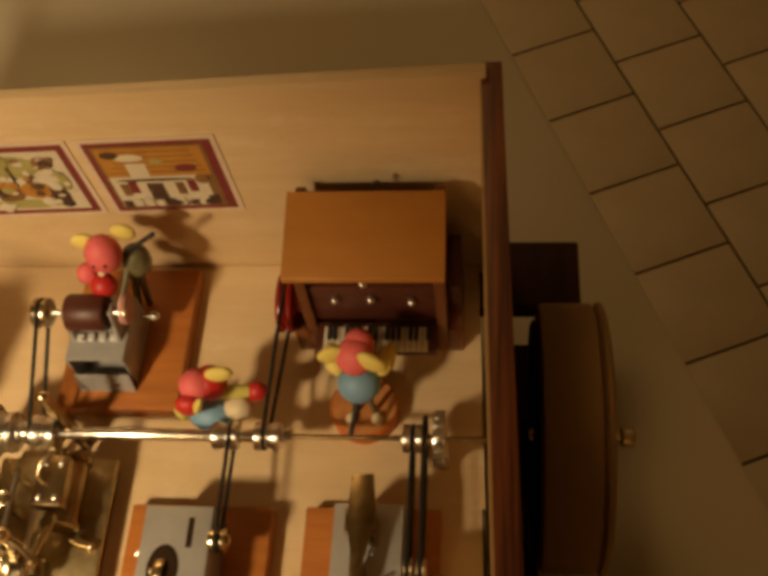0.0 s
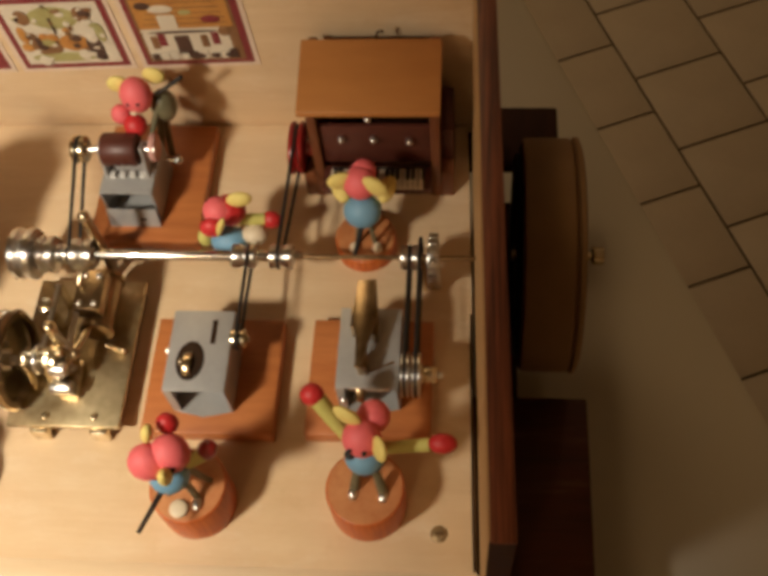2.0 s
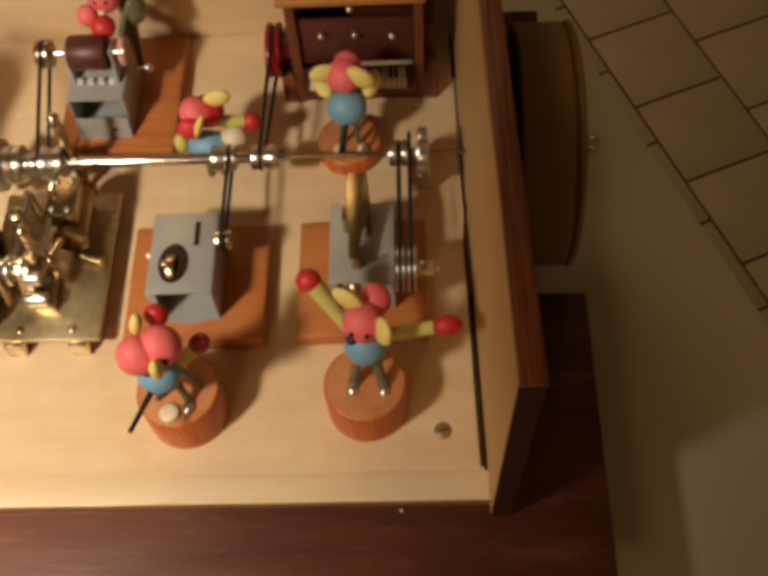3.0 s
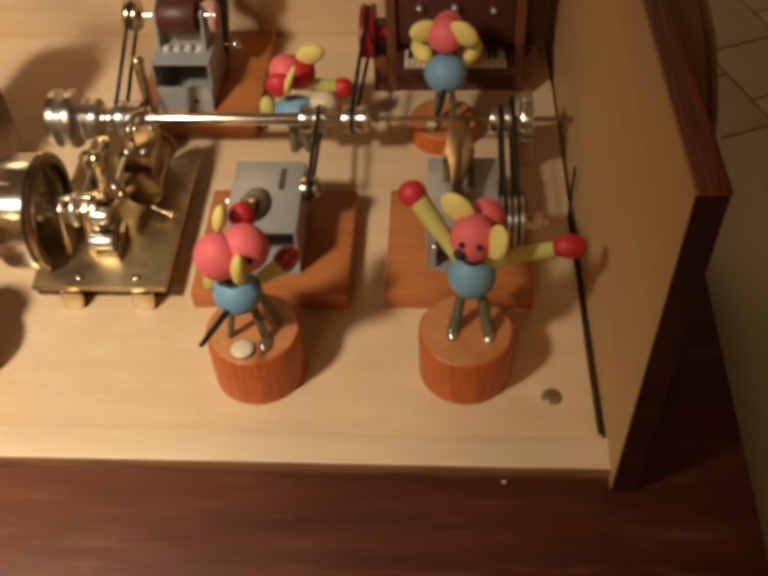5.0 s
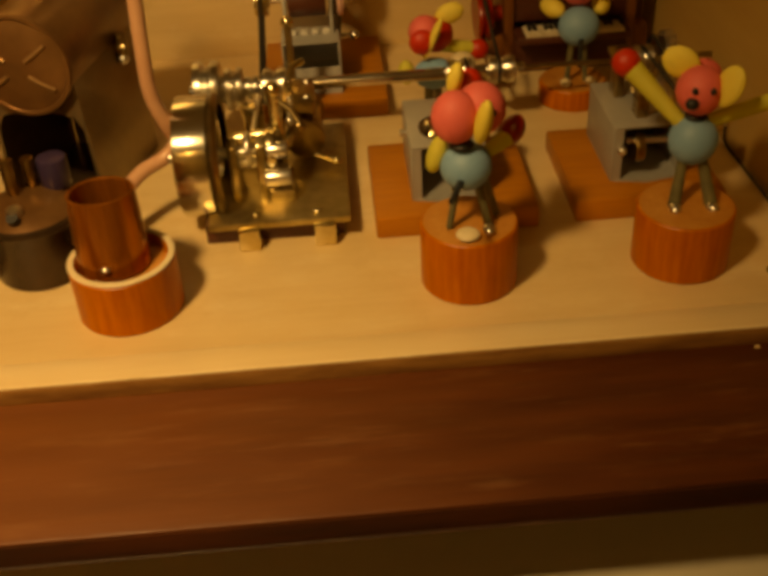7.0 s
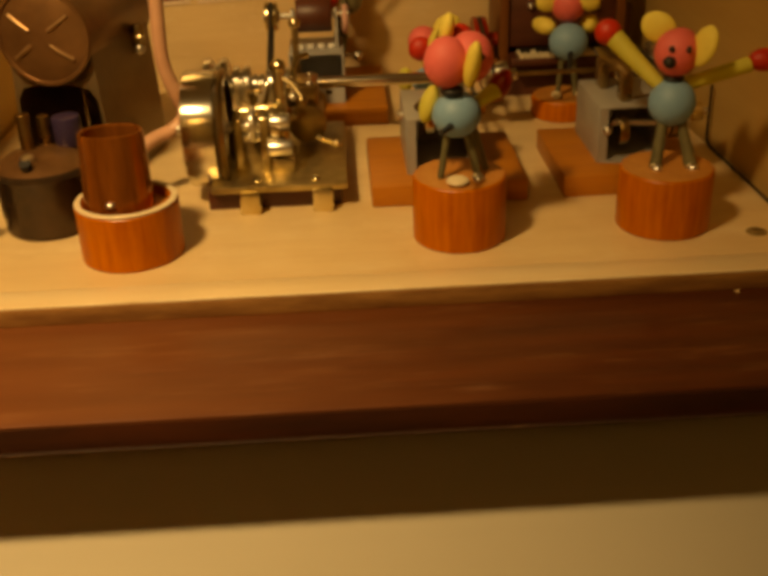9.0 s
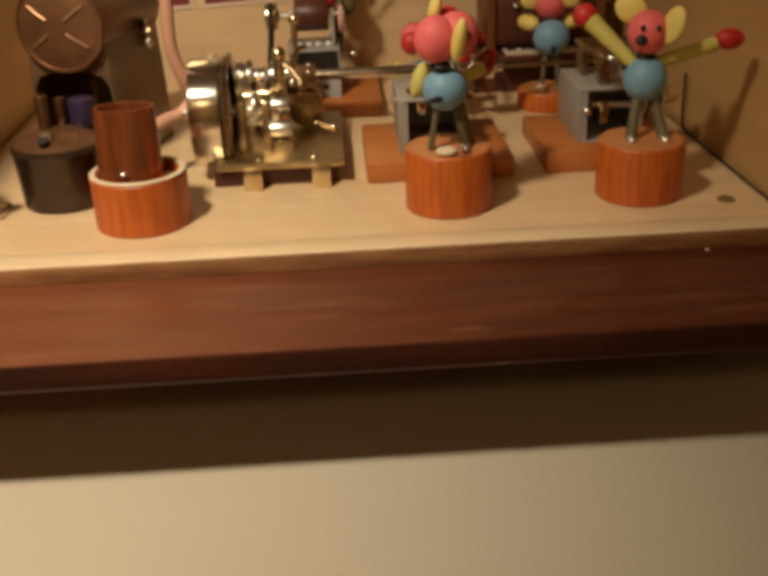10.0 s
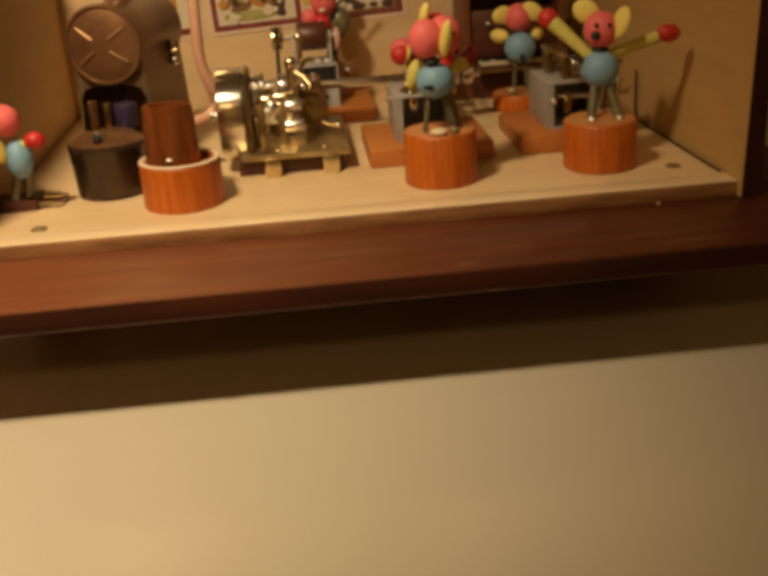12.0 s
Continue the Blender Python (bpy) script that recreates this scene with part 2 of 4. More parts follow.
PRINT_BROWN = material("print_brown", (0.26, 0.13, 0.05), 0.6, second=(0.16, 0.075, 0.03), scale=60)


# ---- mesh helpers ----
class Shape:
    """One mesh in the making, with a material for each piece of it."""

    def __init__(self):
        self.bm, self.mats = bmesh.new(), []

    def mark(self, mat, before):
        if mat is None:
            return
        if mat not in self.mats:
            self.mats.append(mat)
        i = self.mats.index(mat)
        for f in self.bm.faces:
            if f not in before:
                f.material_index = i

    def box(self, lo, hi, bevel=0.0, mat=None):
        before = set(self.bm.faces)
        c = [(a + b) / 2 for a, b in zip(lo, hi)]
        s = [b - a for a, b in zip(lo, hi)]
        vs = bmesh.ops.create_cube(self.bm, size=1, matrix=Matrix.Translation(c) @ Matrix.Diagonal((*s, 1)))["verts"]
        if bevel:
            es = list({e for v in vs for e in v.link_edges})
            bmesh.ops.bevel(self.bm, geom=es, offset=bevel, segments=2, affect="EDGES", profile=0.5)
        self.mark(mat, before)
        return self

    def rod(self, a, b, r, r2=None, seg=20, mat=None, bevel=0.0):
        before = set(self.bm.faces)
        a, b = Vector(a), Vector(b)
        q = (b - a).to_track_quat("Z", "Y").to_matrix().to_4x4()
        vs = bmesh.ops.create_cone(self.bm, cap_ends=True, segments=seg, radius1=r, radius2=r if r2 is None else r2,
                                   depth=(b - a).length, matrix=Matrix.Translation((a + b) / 2) @ q)["verts"]
        if bevel:
            es = [e for e in {e for v in vs for e in v.link_edges} if any(len(f.verts) > 4 for f in e.link_faces)]
            bmesh.ops.bevel(self.bm, geom=es, offset=bevel, segments=2, affect="EDGES", profile=0.5)
        self.mark(mat, before)
        return self

    def ball(self, c, r, mat=None, turn=(0, 0, 0), seg=20):
        before = set(self.bm.faces)
        r = (r, r, r) if isinstance(r, (int, float)) else r
        m = pose(*c, *turn) @ Matrix.Diagonal((*r, 1))
        bmesh.ops.create_uvsphere(self.bm, u_segments=seg, v_segments=max(8, seg * 2 // 3), radius=1, matrix=m)
        self.mark(mat, before)
        return self

    def lathe(self, profile, c=(0, 0, 0), turn=(0, 0, 0), seg=32, mat=None):
        """Spins (radius, height) pairs round the z axis, then turns and moves the result."""
        before = set(self.bm.faces)
        m = pose(*c, *turn)
        rings = []
        for r, h in profile:
            if r < 1e-6:
                rings.append([self.bm.verts.new(m @ Vector((0, 0, h)))])
            else:
                rings.append([self.bm.verts.new(m @ Vector((r * math.cos(k * math.tau / seg), r * math.sin(k * math.tau / seg), h)))
                              for k in range(seg)])
        for p, q in zip(rings, rings[1:]):
            for k in range(seg):
                j = (k + 1) % seg
                if len(p) == 1 and len(q) > 1:
                    self.bm.faces.new((p[0], q[j], q[k]))
                elif len(q) == 1 and len(p) > 1:
                    self.bm.faces.new((p[k], p[j], q[0]))
                elif len(p) > 1:
                    self.bm.faces.new((p[k], p[j], q[j], q[k]))
        self.mark(mat, before)
        return self

    def tube(self, points, r, closed=False, seg=10, mat=None):
        """A round tube along points."""
        before = set(self.bm.faces)
        pts = [Vector(p) for p in points]
        n, rings = len(pts), []
        side = None
        for i, p in enumerate(pts):
            nxt = pts[(i + 1) % n] if closed or i < n - 1 else p
            prv = pts[i - 1] if closed or i > 0 else p
            d = (nxt - prv).normalized()
            if side is None:
                side = d.orthogonal().normalized()
            side = (side - d * side.dot(d)).normalized()
            up = d.cross(side)
            rings.append([self.bm.verts.new(p + r * (math.cos(k * math.tau / seg) * side + math.sin(k * math.tau / seg) * up)) for k in range(seg)])
        for i in range(n if closed else n - 1):
            p, q = rings[i], rings[(i + 1) % n]
            for k in range(seg):
                j = (k + 1) % seg
                self.bm.faces.new((p[k], p[j], q[j], q[k]))
        if not closed:
            self.bm.faces.new(rings[0][::-1])
            self.bm.faces.new(rings[-1])
        self.mark(mat, before)
        return self

    def prism(self, outline, axis, lo, hi, mat=None, bevel=0.0):
        """A flat outline of (u, v) pairs drawn out along axis 0 x, 1 y or 2 z from lo to hi."""
        before = set(self.bm.faces)

        def at(u, v, w):
            return ((w, u, v), (u, w, v), (u, v, w))[axis]
        a = [self.bm.verts.new(at(u, v, lo)) for u, v in outline]
        b = [self.bm.verts.new(at(u, v, hi)) for u, v in outline]
        n = len(a)
        fs = [self.bm.faces.new(a[::-1]), self.bm.faces.new(b)]
        fs += [self.bm.faces.new((a[k], a[(k + 1) % n], b[(k + 1) % n], b[k])) for k in range(n)]
        bmesh.ops.recalc_face_normals(self.bm, faces=fs)
        if bevel:
            bmesh.ops.bevel(self.bm, geom=list({e for f in fs for e in f.edges}), offset=bevel, segments=2, affect="EDGES", profile=0.5)
        self.mark(mat, before)
        return self


def mesh_of(name, shape, mat=None):
    me = bpy.data.meshes.new(name)
    bmesh.ops.recalc_face_normals(shape.bm, faces=shape.bm.faces[:])
    shape.bm.to_mesh(me)
    shape.bm.free()
    for m in shape.mats or [mat]:
        me.materials.append(m)
    me.shade_smooth()
    me.set_sharp_from_angle(angle=radians(38))
    return me


def part(name, shape, mat, parent, label=""):
    ob = new(name, mesh_of(name, shape, mat))
    ob.parent = parent
    return tagged(ob, label)


def thing(name, at, label, category, group="", kind=""):
    ob = new(name)
    ob.location = at
    ob.empty_display_size = 0.01
    return tagged(ob, label, category, group, kind)


def solid(name, shape, mat, at, label, category, group="", kind=""):
    ob = new(name, mesh_of(name, shape, mat))
    ob.location = at
    return tagged(ob, label, category, group, kind)


# ---- room: floor, walls, ceiling ----
TURN = 21.7          # the room stands turned against the box
FLOOR_Z, TABLE_Z, PLANK_Z = -1.0, -0.07, -0.0085
ROOM = pose(0, 0, 0, 0, 0, TURN)


def room_slab(name, lo, hi, mat, label, category):
    ob = solid(name, Shape().box(lo, hi), mat, (0, 0, 0), label, category, kind="structure")
    ob.matrix_world = ROOM
    return ob


floor = room_slab("floor", (-2.2, -2.4, FLOOR_Z - 0.1), (2.6, 3.4, FLOOR_Z - 0.004), GROUT, "tiled floor with dark brown grout joints", "floor")
room_slab("wall_north", (-2.2, 3.4, FLOOR_Z - 0.1), (2.6, 3.5, 1.62), WALL, "plain cream painted wall", "wall")
room_slab("wall_south", (-2.2, -2.5, FLOOR_Z - 0.1), (2.6, -2.4, 1.62), WALL, "plain cream painted wall", "wall")
room_slab("wall_east", (2.6, -2.5, FLOOR_Z - 0.1), (2.7, 3.5, 1.62), WALL, "plain cream painted wall", "wall")
room_slab("wall_west", (-2.3, -2.5, FLOOR_Z - 0.1), (-2.2, 3.5, 1.62), WALL, "plain cream painted wall", "wall")
room_slab("ceiling", (-2.3, -2.5, 1.62), (2.7, 3.5, 1.72), CEIL, "plain white ceiling", "ceiling")

# ---- table ----
table = thing("table", (0, 0, FLOOR_Z), "cream table with a smooth top, on the tiled floor", "table")
table.rotation_euler = (0, 0, radians(TURN))
H = TABLE_Z - FLOOR_Z
part("tabletop", Shape().box((-1.15, -0.85, H - 0.03), (0.2170, 1.10, H), 0.006), TABLE, table)
for x in (-1.08, 0.13):
    for y in (-0.75, 1.0):
        part("leg", Shape().box((x, y, 0), (x + 0.06, y + 0.06, H - 0.03), 0.004), TABLE, table)

# ---- planks under the box ----
def support_plank(y0, y1, x1, label, mat):
    base = thing("support_plank", (0, (y0 + y1) / 2, TABLE_Z), label, "plank", "planks under the box")
    w = (y1 - y0) / 2
    top = PLANK_Z - TABLE_Z
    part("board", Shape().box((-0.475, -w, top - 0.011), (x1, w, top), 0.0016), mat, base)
    part("front_face", Shape().box((-0.475, -w - 0.0012, top - 0.0104), (x1, -w + 0.0004, top - 0.0008), 0.0004), DARKFACE, base, "dark brown front edge")
    part("worn_arris", Shape().box((-0.475, -w - 0.0016, top - 0.0114), (x1, -w + 0.0008, top - 0.0103), 0.0004), ARRIS, base, "rubbed lower corner")
    for x in (-0.40, -0.06):
        part("bearer", Shape().box((x, 0.045 if w > 0.07 else -w + 0.01, 0), (x + 0.035, w - 0.012, top - 0.011), 0.002), DARKWOOD, base)
    return base


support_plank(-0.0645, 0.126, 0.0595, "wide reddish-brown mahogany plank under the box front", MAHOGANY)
support_plank(0.2935, 0.3385, 0.0490, "narrow dark brown plank under the box back", DARKWOOD)

# ---- display box ----
box = thing("display_box", (0, 0, PLANK_Z), "open pale birch plywood display box with stained edges", "display box")
Z = -PLANK_Z
SKEW = 0.026      # the right side runs slightly inwards to the back
BACK = 0.3160
part("floor_board", Shape().prism([(-0.4022, 0.02162), (-0.0020, 0.02162), (-0.0020 - SKEW * BACK, BACK), (-0.4022, BACK)], 2, 0, Z), PLY, box)
part("front_strip", Shape().box((-0.410, 0.0073, 0), (-0.0002, 0.0216, Z), 0.00015), PLY_STRIP, box, "paler front strip")
part("edge_band", Shape().box((-0.410, 0.0062, 0), (0.0010, 0.0074, Z - 0.0009), 0.0003), EDGE, box, "brown stained front edge")
part("front_arris", Shape().box((-0.410, 0.0064, Z - 0.0010), (0.0004, 0.0078, Z + 0.0002), 0.0005), PLY_ARRIS, box, "pale front corner with the edge highlight in its colour")
part("back_panel", Shape().prism([(-0.410, 0), (-0.0050, 0), (-0.0050, Z + 0.1635), (-0.410, Z + 0.1450)], 1, BACK + 0.0004, BACK + 0.0074, bevel=0.0008), PLY, box)


def side_panel(x0, x1, inner, skew):
    def skewed(shape):
        for v in shape.bm.verts:
            v.co.x -= skew * v.co.y
        return shape

    def outline(front, low, high, back):
        return [(front, low), (back, low), (back, high - 0.0095), (front - 0.0095, high)]
    p = part("side_panel", skewed(Shape().prism(outline(0.0015, 0.0, Z + 0.168, 0.3270), 0, x0, x1, bevel=0.0005)), DARKWOOD, box, "plywood side, dark stained outside")
    a, b = (x0 - 0.0012, x0 + 0.0006) if inner < 0 else (x1 - 0.0006, x1 + 0.0012)
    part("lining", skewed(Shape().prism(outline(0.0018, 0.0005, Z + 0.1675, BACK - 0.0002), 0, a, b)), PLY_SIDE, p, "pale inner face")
    part("front_edge", Shape().prism([(0.0009, 0.0), (0.0023, 0.0), (-0.0072, Z + 0.1670), (-0.0086, Z + 0.1670)], 0, x0 - 0.0008, x1 + 0.0004), DARKWOOD, p, "dark brown front edge")
    part("top_edge", skewed(Shape().prism([(-0.0087, Z + 0.1675), (0.3272, Z + 0.1580), (0.3272, Z + 0.1597), (-0.0087, Z + 0.1692)], 0, x0 - 0.0006, x1 + 0.0008, bevel=0.0005)), PLY_EDGE, p, "stained layered top edge")
    return p


side_panel(0.0015, 0.0098, -1, SKEW)
side_panel(-0.4145, -0.4055, 1, 0.0)


def screw(x, y, name, label):
    s = Shape().lathe([(0, 0.0012), (0.0022, 0.0012), (0.0036, 0.0008), (0.0046, 0.0)], seg=18)
    b = thing(name, (x, y, 0), label, "screw", "screws in the box floor")
    part("head", s, TARNISHED, b)
    part("slot", Shape().box((-0.0022, -0.0004, 0.0009), (0.0022, 0.0004, 0.0014)), BRASS_DULL, b)
    return b


screw(-0.0220, 0.0425, "floor_screw", "dull brass countersunk screw in the plywood")
screw(-0.372, 0.029, "floor_screw", "dull brass countersunk screw in the plywood")

# ---- pictures on the back panel ----
def picture(x0, x1, z0, z1, label):
    p = thing("picture", (x0, BACK, z0), label, "picture", "pictures on the back panel")
    p.rotation_euler = (0, radians(-2.4), 0)
    return p


def margin(parent, w, h):
    part("margin", Shape().box((-0.0030, -0.0003, -0.0030), (w + 0.0030, 0.0001, h + 0.0030)), MARGIN, parent, "pale paper margin")


def sheet(parent, name, x0, x1, z0, z1, layer, mat):
    y = -0.0006 - 0.00035 * layer
    return part(name, Shape().box((x0, y, z0), (x1, y + 0.0004, z1)), mat, parent)


def blob(parent, name, x, z, rx, rz, layer, mat):
    y = -0.0006 - 0.00035 * layer
    return part(name, Shape().ball((x, y, z), (rx, 0.0003, rz), seg=14), mat, parent)


pic = picture(-0.2100, -0.1415, 0.0597, 0.1187, "print of a white house with ochre roof, red border")
margin(pic, 0.0685, 0.059)
sheet(pic, "border", 0, 0.0685, 0, 0.059, 0, PRINT_RED)
sheet(pic, "ground", 0.003, 0.0640, 0.003, 0.0565, 0.6, PRINT_BROWN)
for k in range(9):
    sheet(pic, "fence_board", 0.006 + 0.0062 * k, 0.0106 + 0.0062 * k, 0.0055, 0.0105 + 0.0012 * (k % 3), 3.4, PAPER if k % 4 else PRINT_DARK)
for k in range(5):
    sheet(pic, "roof_line", 0.008 + 0.002 * k, 0.060 - 0.001 * k, 0.0345 + 0.0042 * k, 0.0351 + 0.0042 * k, 1.5, PRINT_BROWN)
for x, z, rx, rz, mt in ((0.036, 0.044, 0.004, 0.002, PRINT_GREEN), (0.050, 0.038, 0.006, 0.003, PRINT_RED), (0.056, 0.028, 0.004, 0.004, PRINT_BROWN), (0.012, 0.050, 0.005, 0.003, PRINT_DARK), (0.030, 0.0285, 0.022, 0.0010, PRINT_DARK)):
    blob(pic, "motif", x, z, rx, rz, 2.6, mt)
sheet(pic, "roof", 0.005, 0.062, 0.031, 0.055, 1, PRINT_OCHRE)
sheet(pic, "wall", 0.005, 0.058, 0.005, 0.031, 1, PAPER)
sheet(pic, "gable", 0.018, 0.029, 0.030, 0.042, 2, PAPER)
blob(pic, "gable_top", 0.022, 0.047, 0.008, 0.003, 2, PAPER)
sheet(pic, "door", 0.024, 0.033, 0.006, 0.025, 2, PRINT_DARK)
for k, (x, z) in enumerate(((0.009, 0.015), (0.014, 0.017), (0.040, 0.015), (0.047, 0.017))):
    sheet(pic, "window", x, x + 0.0045, z, z + 0.010, 2, PRINT_RED if k % 2 else PRINT_BROWN)
for x in (0.037, 0.046, 0.055):
    blob(pic, "shrub", x, 0.008, 0.0035, 0.0025, 3, PRINT_DARK)
pic = picture(-0.2890, -0.2205, 0.0572, 0.1157, "print of a cluttered interior with thin red border")
margin(pic, 0.0685, 0.0585)
sheet(pic, "border", 0, 0.0685, 0, 0.0585, 0, PRINT_RED)
sheet(pic, "ground", 0.004, 0.0645, 0.004, 0.0545, 1, PAPER)
random.seed(3)
for x, z, rx, rz, mt in ((0.034, 0.043, 0.016, 0.009, PRINT_GREEN), (0.015, 0.044, 0.005, 0.006, PRINT_BROWN), (0.052, 0.045, 0.005, 0.006, PRINT_BROWN),
                         (0.022, 0.020, 0.010, 0.008, PRINT_BROWN), (0.040, 0.022, 0.010, 0.007, PRINT_OCHRE), (0.052, 0.018, 0.005, 0.011, PRINT_DARK),
                         (0.019, 0.021, 0.004, 0.004, PRINT_DARK), (0.042, 0.026, 0.004, 0.003, PRINT_DARK), (0.030, 0.010, 0.022, 0.004, PRINT_GREEN),
                         (0.059, 0.030, 0.003, 0.008, PRINT_GREEN), (0.010, 0.030, 0.003, 0.007, PRINT_OCHRE)):
    blob(pic, "motif", x, z, rx, rz, 2 if rx > 0.007 else 3, mt)
for k in range(46):
    rx = random.uniform(0.0012, 0.0042)
    blob(pic, "motif", random.uniform(0.008, 0.060), random.uniform(0.008, 0.050), rx, rx * random.uniform(0.4, 1.2), 3.4 + 0.02 * k,
         random.choice((PRINT_DARK, PRINT_GREEN, PRINT_BROWN, PAPER, PAPER, PRINT_OCHRE)))
sheet(pic, "lamp_cord", 0.031, 0.0325, 0.030, 0.054, 4.6, PRINT_DARK)
pic = picture(-0.3680, -0.2995, 0.0545, 0.1125, "small print with a dark red border")
margin(pic, 0.0685, 0.058)
sheet(pic, "border", 0, 0.0685, 0, 0.058, 0, PRINT_RED)
sheet(pic, "ground", 0.005, 0.062, 0.005, 0.053, 1, PAPER)
for x, z, rx, rz, mt in ((0.02, 0.02, 0.010, 0.010, PRINT_BROWN), (0.045, 0.024, 0.009, 0.013, PRINT_OCHRE), (0.03, 0.042, 0.018, 0.006, PRINT_GREEN)):
    blob(pic, "motif", x, z, rx, rz, 2, mt)


# ---- wooden bases and bead dolls ----
def round_base(x, y, r, h, label):
    b = thing("round_base", (x, y, 0), label, "wooden base", "round wooden bases")
    part("block", Shape().lathe([(0, 0), (r - 0.0008, 0), (r, 0.0008), (r, h - 0.0012), (r - 0.0006, h - 0.0003), (r - 0.0012, h - 0.0001)], seg=48), ORANGE, b)
    part("end_grain", Shape().lathe([(r - 0.0010, h - 0.0006), (r - 0.0011, h), (0, h)], seg=48), ORANGE_TOP, b, "paler end grain top")
    return b


def hollow_base(x, y, r, h, label):
    """A round block with a turned recess in its top."""
    b = thing("round_base", (x, y, 0), label, "wooden base", "round wooden bases")
    part("block", Shape().lathe([(0, 0), (r - 0.0008, 0), (r, 0.0008), (r, h - 0.0008), (r - 0.0008, h), (r - 0.0030, h), (r - 0.0036, h - 0.0008), (r - 0.0038, h - 0.0040), (0, h - 0.0040)], seg=48), ORANGE, b)
    part("recess_floor", Shape().rod((0, 0, h - 0.0041), (0, 0, h - 0.0037), r - 0.0039, seg=40), ORANGE_TOP, b, "paler end grain in the recess")
    return b


def doll(name, at, label, pieces, move=(0, 0, 0)):
    """pieces: ('ball', material, centre, radii, turn) or ('rod', material, from, to, r, r2), in world metres."""
    s = Shape()
    o = Vector(at)
    for p in pieces:
        if p[0] == "ball":
            s.ball(Vector(p[2]) - o, p[3], p[1], p[4] if len(p) > 4 else (0, 0, 0))
        else:
            s.rod(Vector(p[2]) - o, Vector(p[3]) - o, p[4], p[5] if len(p) > 5 else None, 14, p[1])
    return solid(name, s, None, o + Vector(move), label, "doll", "bead dolls")


round_base(-0.0600, 0.0575, 0.0205, 0.0275, "round orange wooden block under the doll with spread arms")
doll("doll", (-0.0585, 0.056, 0.0275), "doll of painted beads, pink head, blue body, arms spread", [
    ("ball", STEEL, (-0.0675, 0.0480, 0.0300), (0.0026, 0.0036, 0.0024)), ("ball", STEEL, (-0.0520, 0.0470, 0.0300), (0.0026, 0.0036, 0.0022)),
    ("rod", SAGE, (-0.0672, 0.0505, 0.0280), (-0.0630, 0.0580, 0.0520), 0.0028, 0.0020), ("rod", SAGE, (-0.0515, 0.0485, 0.0280), (-0.0565, 0.0580, 0.0520), 0.0029, 0.0020),
    ("ball", BLUE, (-0.0597, 0.0590, 0.0560), (0.0102, 0.0098, 0.0106)), ("ball", PINK, (-0.0595, 0.0598, 0.0775), (0.0096, 0.0095, 0.0102)),
    ("ball", PINK, (-0.0545, 0.0715, 0.0770), 0.0082),
    ("ball", YELLOW, (-0.0660, 0.0670, 0.0868), (0.0080, 0.0030, 0.0066), (0, 30, -25)), ("ball", YELLOW, (-0.0505, 0.0530, 0.0815), (0.0026, 0.0065, 0.0092), (20, 12, 25)),
    ("rod", LIME, (-0.0650, 0.0620, 0.0630), (-0.0820, 0.0780, 0.0805), 0.0030, 0.0046), ("rod", LIME, (-0.0540, 0.0600, 0.0635), (-0.0270, 0.0600, 0.0710), 0.0030, 0.0034),
    ("ball", RED, (-0.0845, 0.0795, 0.0828), (0.0060, 0.0056, 0.0058)), ("ball", RED, (-0.0210, 0.0600, 0.0727), (0.0070, 0.0050, 0.0050)),
    ("ball", BLACK, (-0.0648, 0.0520, 0.0757), (0.0028, 0.0026, 0.0025)), ("ball", BLACK, (-0.0645, 0.0517, 0.0812), (0.0012, 0.0012, 0.0014)),
    ("ball", BLACK, (-0.0575, 0.0506, 0.0810), (0.0012, 0.0012, 0.0014)), ("ball", BLACK, (-0.0600, 0.0590, 0.0668), (0.0046, 0.0046, 0.0020))], (0.0015, 0.0060, -0.0022))

